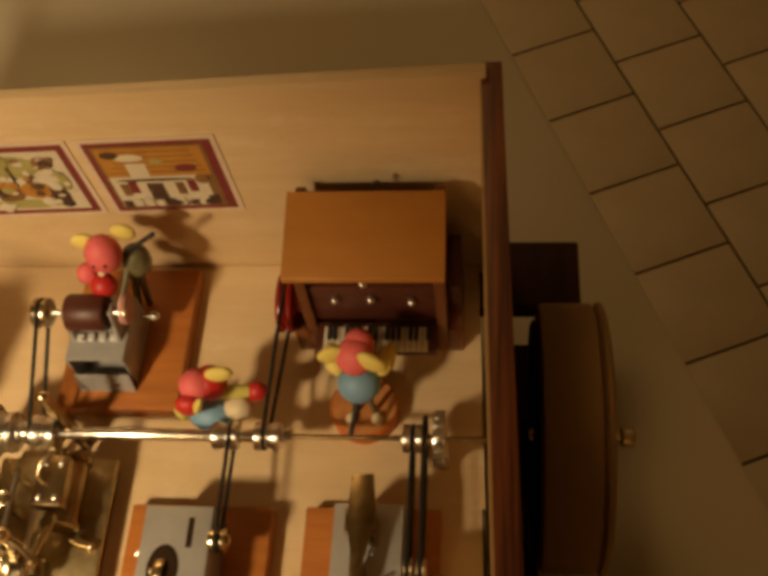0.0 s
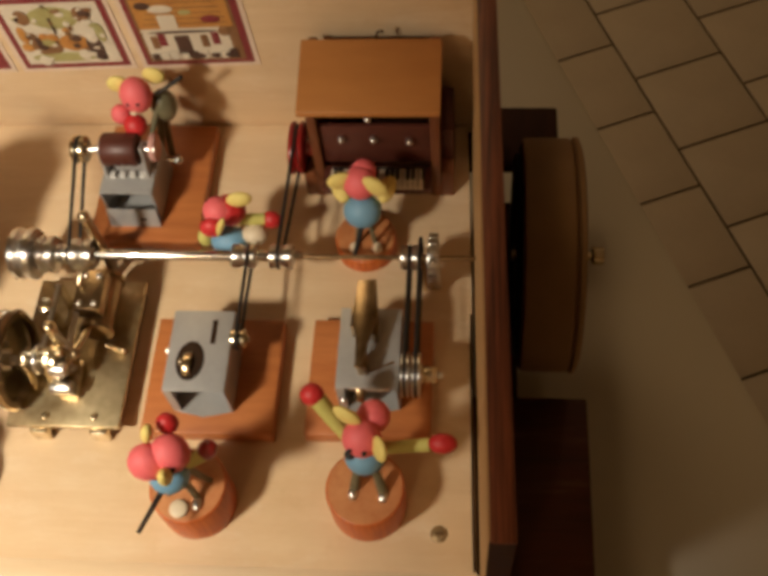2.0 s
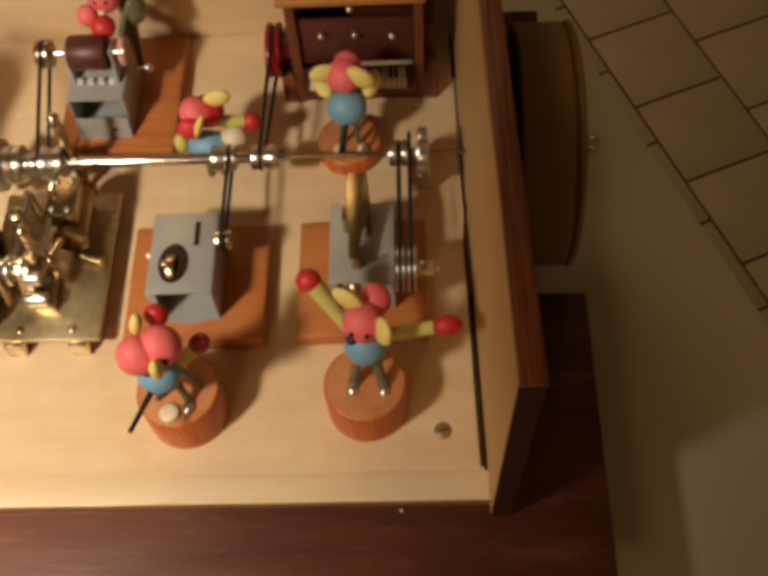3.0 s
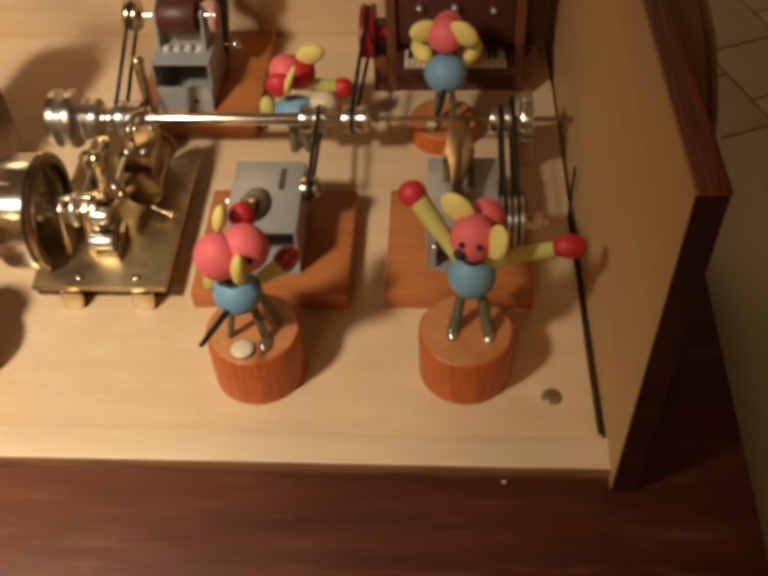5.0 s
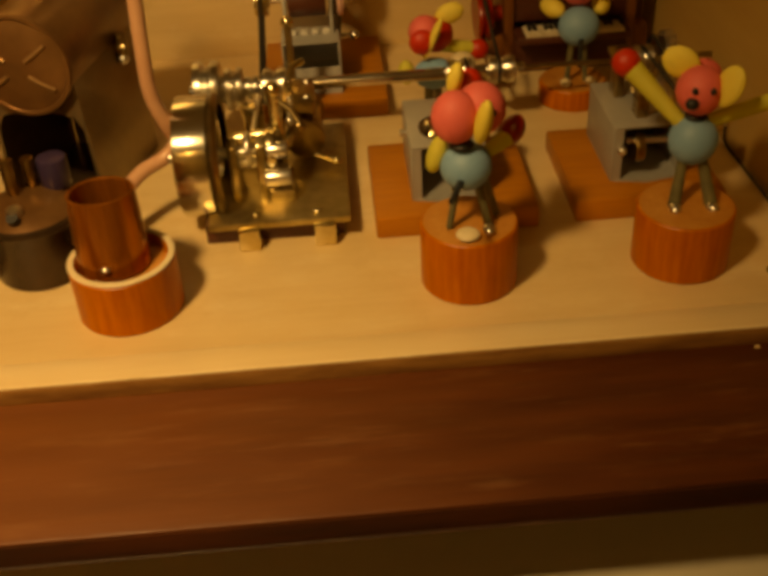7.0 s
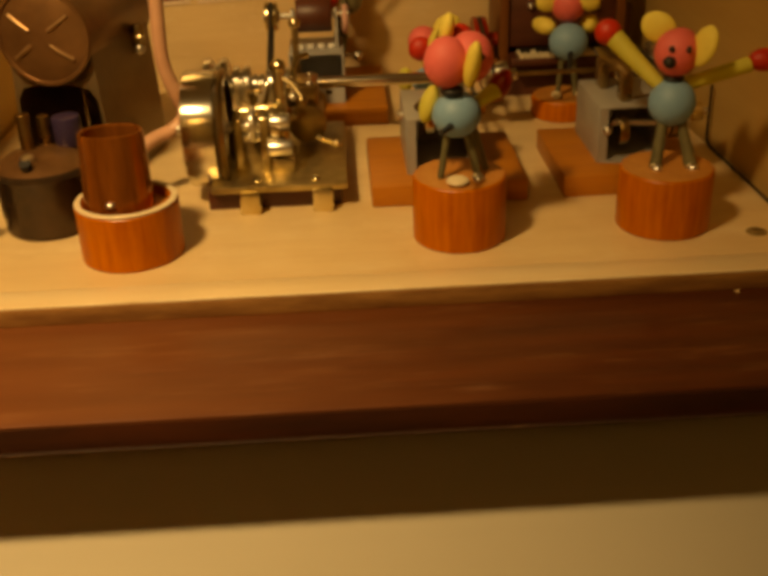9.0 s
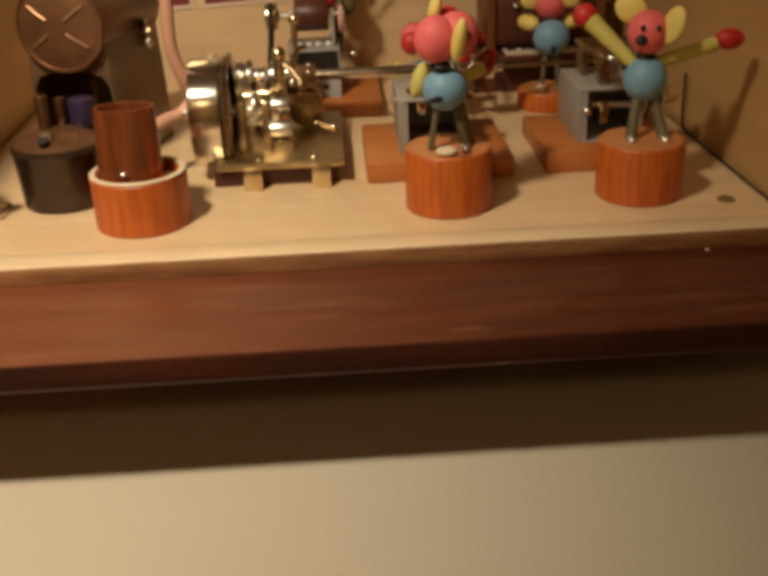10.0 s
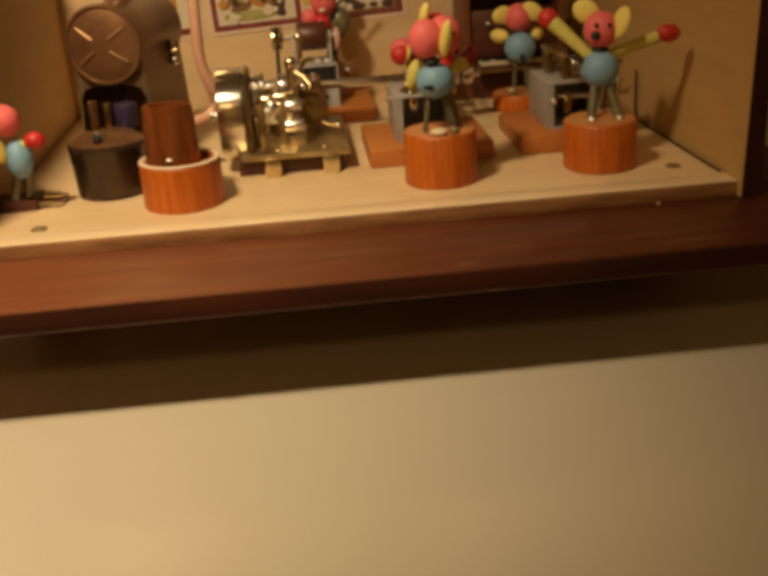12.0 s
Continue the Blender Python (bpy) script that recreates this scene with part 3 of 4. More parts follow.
round_base(-0.1522, 0.0555, 0.0205, 0.0295, "round orange wooden block with coarse vertical grain")
doll("doll", (-0.1525, 0.053, 0.0295), "doll of painted beads, pink head, yellow ears, blue body", [
    ("rod", SAGE, (-0.1610, 0.0480, 0.0300), (-0.1570, 0.0500, 0.0530), 0.0014, 0.0017), ("rod", SAGE, (-0.1450, 0.0460, 0.0300), (-0.1500, 0.0500, 0.0530), 0.0017, 0.0021),
    ("rod", SAGE, (-0.1405, 0.0560, 0.0300), (-0.1470, 0.0540, 0.0520), 0.0016, 0.0020),
    ("ball", CREAMBEAD, (-0.1545, 0.0400, 0.0312), (0.0050, 0.0050, 0.0020)), ("ball", STEEL, (-0.1455, 0.0430, 0.0312), (0.0026, 0.0040, 0.0020)),
    ("ball", BLUE, (-0.1540, 0.0490, 0.0575), (0.0103, 0.0098, 0.0096)), ("ball", PINK, (-0.1583, 0.0472, 0.0802), (0.0095, 0.0088, 0.0106)),
    ("ball", PINK, (-0.1482, 0.0515, 0.0808), (0.0099, 0.0094, 0.0106)), ("ball", RED, (-0.1505, 0.0650, 0.0850), (0.0055, 0.0050, 0.0065)),
    ("ball", YELLOW, (-0.1486, 0.0400, 0.0806), (0.0034, 0.0044, 0.0105), (15, 8, 0)), ("ball", YELLOW, (-0.1572, 0.0570, 0.0915), (0.0030, 0.0042, 0.0066), (0, 14, 0)),
    ("ball", LIME, (-0.1648, 0.0555, 0.0605), (0.0040, 0.0045, 0.0085), (0, 18, 0)), ("rod", LIME, (-0.1450, 0.0530, 0.0610), (-0.1365, 0.0575, 0.0645), 0.0026, 0.0038),
    ("ball", DARKRED, (-0.1345, 0.0593, 0.0660), (0.0050, 0.0050, 0.0076), (0, 30, 0)),
    ("rod", BLACK, (-0.1570, 0.0415, 0.0550), (-0.1635, 0.0190, 0.0600), 0.0015, 0.0011), ("ball", BLACK, (-0.1560, 0.0470, 0.0685), (0.0050, 0.0050, 0.0022)),
    ("ball", BLACK, (-0.1445, 0.0424, 0.0830), (0.0012, 0.0012, 0.0013))], (0, 0.002, 0))

round_base(-0.0712, 0.2205, 0.0185, 0.0120, "small round orange wooden block before the toy piano")
doll("doll", (-0.0665, 0.2162, 0.0160), "doll of painted beads at the toy piano, pink and blue", [
    ("rod", SAGE, (-0.0715, 0.2132, 0.0165), (-0.0690, 0.2152, 0.0420), 0.0014, 0.0017), ("rod", SAGE, (-0.0610, 0.2132, 0.0165), (-0.0630, 0.2152, 0.0420), 0.0014, 0.0017),
    ("ball", CREAMBEAD, (-0.0590, 0.2082, 0.0182), (0.0030, 0.0040, 0.0022)), ("ball", CREAMBEAD, (-0.0730, 0.2082, 0.0182), (0.0030, 0.0040, 0.0022)),
    ("ball", BLUE, (-0.0660, 0.2152, 0.0475), (0.0112, 0.0105, 0.0105)), ("ball", PINK, (-0.0660, 0.2207, 0.0675), 0.0099), ("ball", PINK, (-0.0645, 0.2275, 0.0690), 0.0075),
    ("ball", YELLOW, (-0.0770, 0.2202, 0.0700), (0.0080, 0.0034, 0.0062), (0, -10, 10)), ("ball", YELLOW, (-0.0570, 0.2152, 0.0715), (0.0085, 0.0036, 0.0062), (0, 35, -15)),
    ("ball", YELLOW, (-0.0785, 0.2252, 0.0550), (0.0055, 0.0095, 0.0050), (0, 0, 20)), ("ball", YELLOW, (-0.0520, 0.2252, 0.0550), (0.0050, 0.0095, 0.0050), (0, 0, -15)),
    ("rod", BLACK, (-0.0665, 0.2062, 0.0430), (-0.0705, 0.1892, 0.0360), 0.0016, 0.0012)], (-0.0042, 0.0028, -0.0040))

doll("doll", (-0.145, 0.206, 0.0), "doll of painted beads behind the steel shaft, red hands", [
    ("rod", SAGE, (-0.1490, 0.2080, 0.0015), (-0.1488, 0.2094, 0.0220), 0.0023, 0.0023), ("rod", SAGE, (-0.1410, 0.2080, 0.0015), (-0.1448, 0.2094, 0.0220), 0.0023, 0.0023),
    ("ball", BLUE, (-0.1458, 0.2079, 0.0290), (0.0115, 0.0090, 0.0082)), ("ball", PINK, (-0.1500, 0.2149, 0.0500), 0.0086), ("ball", RED, (-0.1438, 0.2174, 0.0470), 0.0095),
    ("ball", RED, (-0.1522, 0.2040, 0.0485), (0.0070, 0.0050, 0.0068)), ("ball", YELLOW, (-0.1363, 0.2174, 0.0580), (0.0080, 0.0034, 0.0056), (0, -20, 0)),
    ("ball", YELLOW, (-0.1468, 0.2024, 0.0510), (0.0022, 0.0036, 0.0130), (10, 22, 0)), ("ball", LIME, (-0.1608, 0.2094, 0.0300), (0.0045, 0.0050, 0.0068)),
    ("rod", LIME, (-0.1418, 0.2144, 0.0420), (-0.1248, 0.2174, 0.0380), 0.0034, 0.0036), ("ball", RED, (-0.1208, 0.2179, 0.0365), (0.0058, 0.0052, 0.0056)),
    ("ball", CREAMBEAD, (-0.1308, 0.2104, 0.0320), (0.0078, 0.0070, 0.0066))], (-0.0042, -0.0010, -0.0015))

# ---- grinder with its doll ----
def base_plate(x0, x1, y0, y1, label):
    b = thing("base_plate", ((x0 + x1) / 2, (y0 + y1) / 2, 0), label, "wooden plate", "wooden machine plates")
    w, d = (x1 - x0) / 2, (y1 - y0) / 2
    part("board", Shape().box((-w, -d, 0), (w, d, 0.011), 0.0012), ORANGE_PLATE, b)
    return b


def pulley(parent, name, x, y, z, r, w, mat, groove=0.72):
    """A grooved pulley with its axle along x, in the parent's metres."""
    s = Shape().lathe([(0, -w / 2), (r * 0.96, -w / 2), (r, -w / 2 + w * 0.1), (r, -w * 0.22), (r * groove, 0), (r, w * 0.22), (r, w / 2 - w * 0.1),
                       (r * 0.96, w / 2), (r * 0.45, w / 2), (r * 0.45, w * 0.62), (0, w * 0.62)], (x, y, z), (0, 90, 0), 32)
    return part(name, s, mat, parent)


def belt(x, a, b, ra, rb, label, x2=None, r=0.0011):
    """A round belt over two pulleys whose axles lie along x; a and b are (y, z)."""
    a, b = Vector(a), Vector(b)
    x2 = x if x2 is None else x2
    d = (b - a).normalized()
    ang = math.atan2(d.y, d.x)
    lean = math.acos(max(-1, min(1, (ra - rb) / (b - a).length)))
    pts = []
    for k in range(13):
        t = ang + lean + (math.tau - 2 * lean) * k / 12
        pts.append((0.0, a.x + ra * math.cos(t), a.y + ra * math.sin(t)))
    for k in range(13):
        t = ang - lean + 2 * lean * k / 12
        pts.append((x2 - x, b.x + rb * math.cos(t), b.y + rb * math.sin(t)))
    o = Vector((x, a.x, a.y))
    pts = [Vector((p[0], p[1] - a.x, p[2] - a.y)) for p in pts]
    return solid("drive_belt", Shape().tube(pts, r, True, 8), BLACK, o, label, "belt", "drive belts")


def grey_case(x, y, w, d, h, label, name, category="toy machine", open_front=True):
    m = thing(name, (x, y, 0.011), label, category, "grey toy machines")
    t = 0.0012
    part("top_plate", Shape().box((-w, -d, h - t), (w, d, h), 0.0005), GREY, m)
    part("side_plate", Shape().box((-w, -d, 0), (-w + t, d, h - t), 0.0004), GREY, m)
    part("side_plate", Shape().box((w - t, -d, 0), (w, d, h - t), 0.0004), GREY, m)
    if not open_front:
        tab = Shape().prism([(-w * 0.97, 0), (w * 0.97, 0), (w * 0.97, h * 0.52), (-w * 0.97, h * 0.52)], 1, -d - 0.0006, -d + 0.0004)
        for v in tab.bm.verts:
            v.co.y -= (1 - v.co.z / h) * 0.0045
        part("front_tab", tab, GREY, m, "folded tab")
        part("tab_hole", Shape().ball((w * 0.40, -d - 0.0036, h * 0.22), (0.0022, 0.0012, 0.0016)), IRON, m, "small dark hole")
    part("back_plate", Shape().box((-w + t, d - t, 0), (w - t, d, h - t)), GREY, m)
    part("bottom_plate", Shape().prism([(-w + t, -d), (0.0, -d - 0.0035), (w - t, -d), (w - t, d - t), (-w + t, d - t)], 2, 0, 0.0008), GREY, m)
    if open_front:
        part("front_stile", Shape().box((-w + t, -d, 0), (-w + 0.0046, -d + 0.0010, h - t)), GREY, m)
    return m


base_plate(-0.2445, -0.175, 0.2165, 0.307, "orange wooden plate under the grinder")
g = grey_case(-0.2155, 0.2520, 0.0162, 0.0200, 0.0285, "grey toy grinder with a dark stone drum and brass pulley", "toy_grinder", "toy machine", False)
for x in (-0.0130, 0.0125):
    part("cheek", Shape().prism([(-0.009, 0.0285), (0.009, 0.0285), (0.003, 0.0505), (-0.004, 0.0505)], 0, x - 0.0010, x + 0.0010, bevel=0.0004), GREY, g)
part("stone", Shape().lathe([(0, -0.0105), (0.0093, -0.0105), (0.0100, -0.0095), (0.0100, 0.0095), (0.0093, 0.0105), (0, 0.0105)], (-0.0003, -0.001, 0.0470), (0, 90, 0)), MAROON, g, "dark brown stone drum")
part("axle", Shape().rod((-0.030, -0.001, 0.0470), (0.020, -0.001, 0.0470), 0.0018), STEEL, g)
pulley(g, "belt_pulley", -0.0253, -0.001, 0.0470, 0.0082, 0.0075, BRASS)
part("pink_disc", Shape().lathe([(0, -0.0015), (0.0080, -0.0018), (0.0090, 0), (0.0080, 0.0018), (0, 0.0018)], (0.0180, 0.004, 0.0425), (0, 90, 0)), DUSTY_PINK, g, "pink polishing disc")
part("side_knob", Shape().rod((0.0140, 0.013, 0.0190), (0.0225, 0.013, 0.0180), 0.0012).ball((0.0250, 0.013, 0.0180), 0.0030), STEEL, g)
for k in range(4):
    part("rest_tooth", Shape().box((-0.0112 + 0.0062 * k, -0.0090, 0.0286), (-0.0074 + 0.0062 * k, -0.0050, 0.0312), 0.0006), TOOTH, g, "pale tooth of the rest")
doll("doll", (-0.1935, 0.2900, 0.011), "doll of painted beads bending over the grinder, dark green body", [
    ("rod", SAGE, (-0.2050, 0.2800, 0.0145), (-0.1965, 0.2810, 0.0560), 0.0020, 0.0026), ("rod", SAGE, (-0.1990, 0.2820, 0.0145), (-0.1935, 0.2810, 0.0560), 0.0020, 0.0026),
    ("ball", SAGE, (-0.1905, 0.2790, 0.0660), (0.0080, 0.0085, 0.0115)), ("ball", PINK, (-0.2015, 0.2720, 0.0835), (0.0096, 0.0096, 0.0120)),
    ("ball", RED, (-0.2045, 0.2620, 0.0680), (0.0070, 0.0070, 0.0068)), ("ball", PINK, (-0.2130, 0.2670, 0.0720), (0.0058, 0.0058, 0.0066)),
    ("ball", YELLOW, (-0.2125, 0.2775, 0.0868), (0.0068, 0.0030, 0.0062), (0, -20, 0)), ("ball", YELLOW, (-0.1910, 0.2815, 0.0895), (0.0068, 0.0030, 0.0062), (0, 20, 0)),
    ("rod", BLACK, (-0.1935, 0.2750, 0.0780), (-0.1740, 0.2800, 0.0900), 0.0010, 0.0014), ("ball", CREAMBEAD, (-0.2030, 0.2640, 0.0770), (0.0024, 0.0018, 0.0018)),
    ("rod", SAGE, (-0.1935, 0.2730, 0.0680), (-0.1965, 0.2590, 0.0600), 0.0019, 0.0016),
    ("ball", BLACK, (-0.2045, 0.2632, 0.0850), (0.0010, 0.0010, 0.0012)), ("ball", BLACK, (-0.1985, 0.2632, 0.0850), (0.0010, 0.0010, 0.0012))], (-0.0030, 0.0020, -0.0035))

# ---- middle machine: grey box with a slotted top ----
base_plate(-0.1897, -0.1148, 0.0910, 0.1628, "orange wooden plate under a grey toy machine")
m2 = grey_case(-0.1548, 0.1285, 0.0170, 0.0245, 0.0280, "grey toy machine with an oval hole holding a brass wheel", "toy_press")
part("oval_hole", Shape().ball((-0.0040, -0.0065, 0.0280), (0.0080, 0.0120, 0.0004)), IRON, m2, "dark oval opening")
part("brass_wheel", Shape().lathe([(0, -0.0022), (0.0082, -0.0022), (0.0088, 0), (0.0082, 0.0022), (0, 0.0022)], (-0.0050, -0.0085, 0.0235), (0, 90, 0)).ball((-0.0078, -0.0090, 0.0315), 0.0020), BRASS, m2, "brass wheel in the opening")
part("slot", Shape().box((0.0056, 0.0040, 0.0279), (0.0084, 0.0185, 0.0284)), IRON, m2, "narrow dark slot")
part("axle", Shape().rod((0.012, 0.009, 0.0240), (0.026, 0.009, 0.0240), 0.0016), STEEL, m2)
pulley(m2, "belt_pulley", 0.0205, 0.009, 0.0240, 0.0058, 0.0085, BRASS)
part("side_pin", Shape().rod((-0.0167, 0.002, 0.0220), (-0.0200, 0.002, 0.0220), 0.0018), STEEL, m2)

# ---- right machine: grey box with a hammer ----
base_plate(-0.0975, -0.0280, 0.0920, 0.1635, "orange wooden plate under the toy hammer")
m3 = grey_case(-0.0615, 0.1320, 0.0168, 0.0242, 0.0280, "grey toy hammer machine with a brass lever and steel pulleys", "toy_hammer")
part("lever", Shape().prism([(-0.0085, 0.012), (-0.0070, 0.0335), (0.0030, 0.0345), (0.0055, 0.012), (0.0010, -0.004), (-0.0015, -0.0190), (-0.0055, -0.0185), (-0.0058, -0.002)], 2, 0.0400, 0.0425, bevel=0.0005), BRASS_DULL, m3, "flat brass lever plate")
part("lever_post", Shape().box((-0.0095, 0.006, 0.0280), (-0.0052, 0.018, 0.0410), 0.0005), BRASS_DULL, m3)
part("lever_stay", Shape().box((0.0018, 0.003, 0.0280), (0.0052, 0.015, 0.0385), 0.0005), BRASS_DULL, m3)
part("hammer_head", Shape().box((-0.0050, -0.0170, 0.0280), (0.0006, -0.0080, 0.0400), 0.0008), BRASS_DULL, m3)
part("wire", Shape().tube([(-0.0050, -0.004, 0.0380), (-0.0030, -0.012, 0.0320), (0.0010, -0.0150, 0.0292), (0.0135, -0.0090, 0.0290)], 0.0006, seg=8), BRASS_DULL, m3)
part("axle", Shape().rod((0.0150, -0.012, 0.0200), (0.040, -0.012, 0.0200), 0.0018), STEEL, m3)
pulley(m3, "belt_pulley", 0.0198, -0.012, 0.0200, 0.0125, 0.0045, CHROME)
pulley(m3, "belt_pulley", 0.0258, -0.012, 0.0200, 0.0125, 0.0045, CHROME)
part("hub", Shape().rod((0.0285, -0.012, 0.0200), (0.0370, -0.012, 0.0200), 0.0048, bevel=0.0008), BRASS, m3, "brass hub")
part("inner_wheel", Shape().lathe([(0, -0.002), (0.0070, -0.002), (0.0076, 0), (0.0070, 0.002), (0, 0.002)], (-0.0040, -0.0190, 0.0150), (0, 90, 0), 24), BRASS_DULL, m3, "small wheel inside")
part("inner_pin", Shape().rod((-0.0100, -0.0200, 0.0190), (0.0120, -0.0200, 0.0180), 0.0015), STEEL, m3)
part("front_knob", Shape().ball((-0.0130, -0.0262, 0.0170), 0.0022), STEEL, m3)

# ---- line shaft ----
SY, SZ = 0.1925, 0.0335
shaft = thing("line_shaft", (-0.0042, SY, 0), "polished steel line shaft with belt pulleys across the box", "shaft")
part("rod", Shape().rod((-0.275, 0, SZ), (-0.100, 0, SZ), 0.0032, bevel=0.0004), BARE_STEEL, shaft)
part("thin_rod", Shape().rod((-0.100, 0, SZ), (0.0165, 0, SZ), 0.0013), BRASS_DULL, shaft, "thin brass end of the shaft")
for x, r, w in ((-0.1342, 0.0072, 0.013), (-0.1122, 0.0072, 0.013), (-0.0378, 0.0072, 0.010), (-0.2305, 0.0095, 0.013), (-0.2425, 0.0062, 0.006), (-0.2515, 0.0110, 0.009), (-0.2650, 0.0155, 0.013)):
    pulley(shaft, "collar", x, 0, SZ, r, w, CHROME, 0.80)
part("gear", Shape().lathe([(0, -0.003), (0.0115, -0.003), (0.0125, 0), (0.0115, 0.003), (0, 0.003)], (-0.0245, 0, SZ), (0, 90, 0), 24), STEEL, shaft)
for k in range(14):
    a = k * math.tau / 14
    part("gear_tooth", Shape().box((-0.0270, 0.0128 * math.cos(a) - 0.0012, SZ + 0.0128 * math.sin(a) - 0.0012), (-0.0220, 0.0128 * math.cos(a) + 0.0012, SZ + 0.0128 * math.sin(a) + 0.0012)), STEEL, shaft)
part("hanger", Shape().box((-0.0285, -0.006, 0.006), (-0.0205, 0.002, SZ - 0.008), 0.0012), STEEL, shaft, "steel bracket")
for x in (-0.2335, -0.0300):
    part("bearing_post", Shape().box((x - 0.0016, -0.003, 0), (x + 0.0016, 0.003, SZ), 0.0006), BRASS, shaft, "brass bearing post")

belt(-0.2408, (SY, SZ), (0.251, 0.058), 0.0082, 0.0072, "black round belt from the shaft to the grinder")
belt(-0.1352, (SY, SZ), (0.1375, 0.0350), 0.0064, 0.0052, "black round belt from the shaft to the grey machine")
belt(-0.1182, (SY, SZ), (0.2716, 0.0333), 0.0064, 0.0134, "black round belt from the shaft to the red pulley", x2=-0.1145)
belt(-0.0420, (SY, SZ), (0.1200, 0.0310), 0.0064, 0.0110, "black round belt from the shaft to the toy hammer")
belt(-0.0360, (SY, SZ), (0.1200, 0.0310), 0.0110, 0.0110, "second black belt beside the toy hammer")

# ---- toy piano in a little house ----
h = thing("toy_piano_house", (-0.0650, 0.2660, 0), "little brown wooden house with a toy piano inside", "toy house")
h.scale = (0.98, 1.12, 0.925)
part("roof", Shape().prism([(-0.0120, 0.0920), (0.0300, 0.1015), (0.0300, 0.1060), (-0.0120, 0.0965)], 0, -0.0425, 0.0405, bevel=0.0006), ROOF, h, "smooth orange-brown sloping lid")
for x in (-0.0365, 0.0365):
    part("side_wall", Shape().prism([(-0.0060, 0.0), (0.0360, 0.0), (0.0360, 0.1005), (0.0280, 0.1005), (-0.0060, 0.0930)], 0, x - 0.0028, x + 0.0028, bevel=0.0005), HOUSE, h)
part("back_wall", Shape().box((-0.0337, 0.0300, 0.004), (0.0337, 0.0340, 0.0995)), MAROON, h, "dark maroon back")
part("music_board", Shape().box((-0.0337, -0.0030, 0.0330), (0.0337, -0.0005, 0.0700), 0.0005), MAROON, h, "dark maroon front board")
for x, y, z in ((-0.0015, -0.0100, 0.0880), (-0.0005, -0.0050, 0.0600), (0.0210, -0.0050, 0.0580), (-0.0200, -0.0050, 0.0600)):
    part("knob", Shape().ball((x, y, z), 0.0024).rod((x, y, z), (x, y + 0.0030, z), 0.0010), STEEL, h, "shiny round knob")
part("key_bed", Shape().box((-0.0337, -0.0195, 0.0250), (0.0337, -0.0030, 0.0296), 0.0008), MAROON, h)
part("lower_panel", Shape().box((-0.0337, -0.0050, 0.0), (0.0337, -0.0010, 0.0250)), MAROON, h)
KEY_COUNT = 18
for k in range(KEY_COUNT):
    x = -0.0290 + 0.0580 * k / KEY_COUNT
    part("white_key", Shape().box((x + 0.0002, -0.0195, 0.0297), (x + 0.0580 / KEY_COUNT - 0.0002, -0.0065, 0.0318), 0.0003), PAPER, h)
    if k % 7 not in (2, 6):
        part("black_key", Shape().box((x + 0.0022, -0.0140, 0.0319), (x + 0.0042, -0.0065, 0.0334)), BLACK, h)
for x in (-0.0435, 0.0435):
    part("side_block", Shape().box((x - 0.0040, -0.0060, 0), (x + 0.0040, 0.0300, 0.0260), 0.0008), HOUSE, h)
part("side_case", Shape().box((0.0395, 0.0040, 0.0262), (0.0470, 0.0340, 0.0560), 0.0008), MAROON, h, "dark brown box on the side")
part("hook", Shape().tube([(0.0020, 0.0300, 0.1055), (0.0024, 0.0330, 0.1075), (0.0045, 0.0340, 0.1078), (0.0060, 0.0340, 0.1065)], 0.0008, seg=8), IRON, h)
part("pulley_axle", Shape().rod((-0.0520, 0.0050, 0.0360), (-0.0390, 0.0050, 0.0360), 0.0050, bevel=0.0008), DARKRED, h, "dark red hub")
pulley(h, "red_pulley", -0.0505, 0.0050, 0.0360, 0.0155, 0.0085, DARKRED, 0.86)

# ---- brass steam engine ----
e = thing("steam_engine", (-0.2340, 0.138, 0), "small brass toy steam engine with a heavy flywheel", "toy engine")
part("bed", Shape().box((-0.032, -0.046, 0.0100), (0.033, 0.048, 0.0135), 0.0008), BED_BRASS, e, "dull brass bed plate")
part("wooden_bed", Shape().box((-0.034, -0.040, 0.0), (0.030, 0.046, 0.0098), 0.0008), MAROON, e, "dark red wooden bed")
for x in (-0.0135, 0.021):
    for y in (-0.0465, 0.044):
        part("foot", Shape().box((x - 0.0050, y - 0.0025, 0), (x + 0.0050, y + 0.0050, 0.0115), 0.001), BRASS, e)
s = Shape().lathe([(0.0035, -0.008), (0.0240, -0.008), (0.0275, -0.0075), (0.0280, -0.0065), (0.0280, 0.0065), (0.0275, 0.0075), (0.0240, 0.0080), (0.0235, 0.0066), (0.0060, 0.0066),
                   (0.0060, 0.0090), (0.0, 0.0090)], (-0.0355, -0.015, 0.0330), (0, 90, 0), 48)
part("flywheel", s, RIM, e, "polished brass flywheel")
part("flywheel_rim", Shape().lathe([(0.0232, -0.0010), (0.0278, -0.0006), (0.0285, 0.0008), (0.0272, 0.0022), (0.0232, 0.0024)], (-0.0258, -0.015, 0.0330), (0, 90, 0), 48), BRASS_DULL, e, "dark inner rim")
part("crank_knob", Shape().rod((-0.0425, -0.015, 0.0330), (-0.0465, -0.015, 0.0330), 0.0022).ball((-0.0478, -0.015, 0.0330), 0.0028), STEEL, e)
part("crankshaft", Shape().rod((-0.036, -0.015, 0.0330), (0.006, -0.015, 0.0330), 0.0028), STEEL, e)
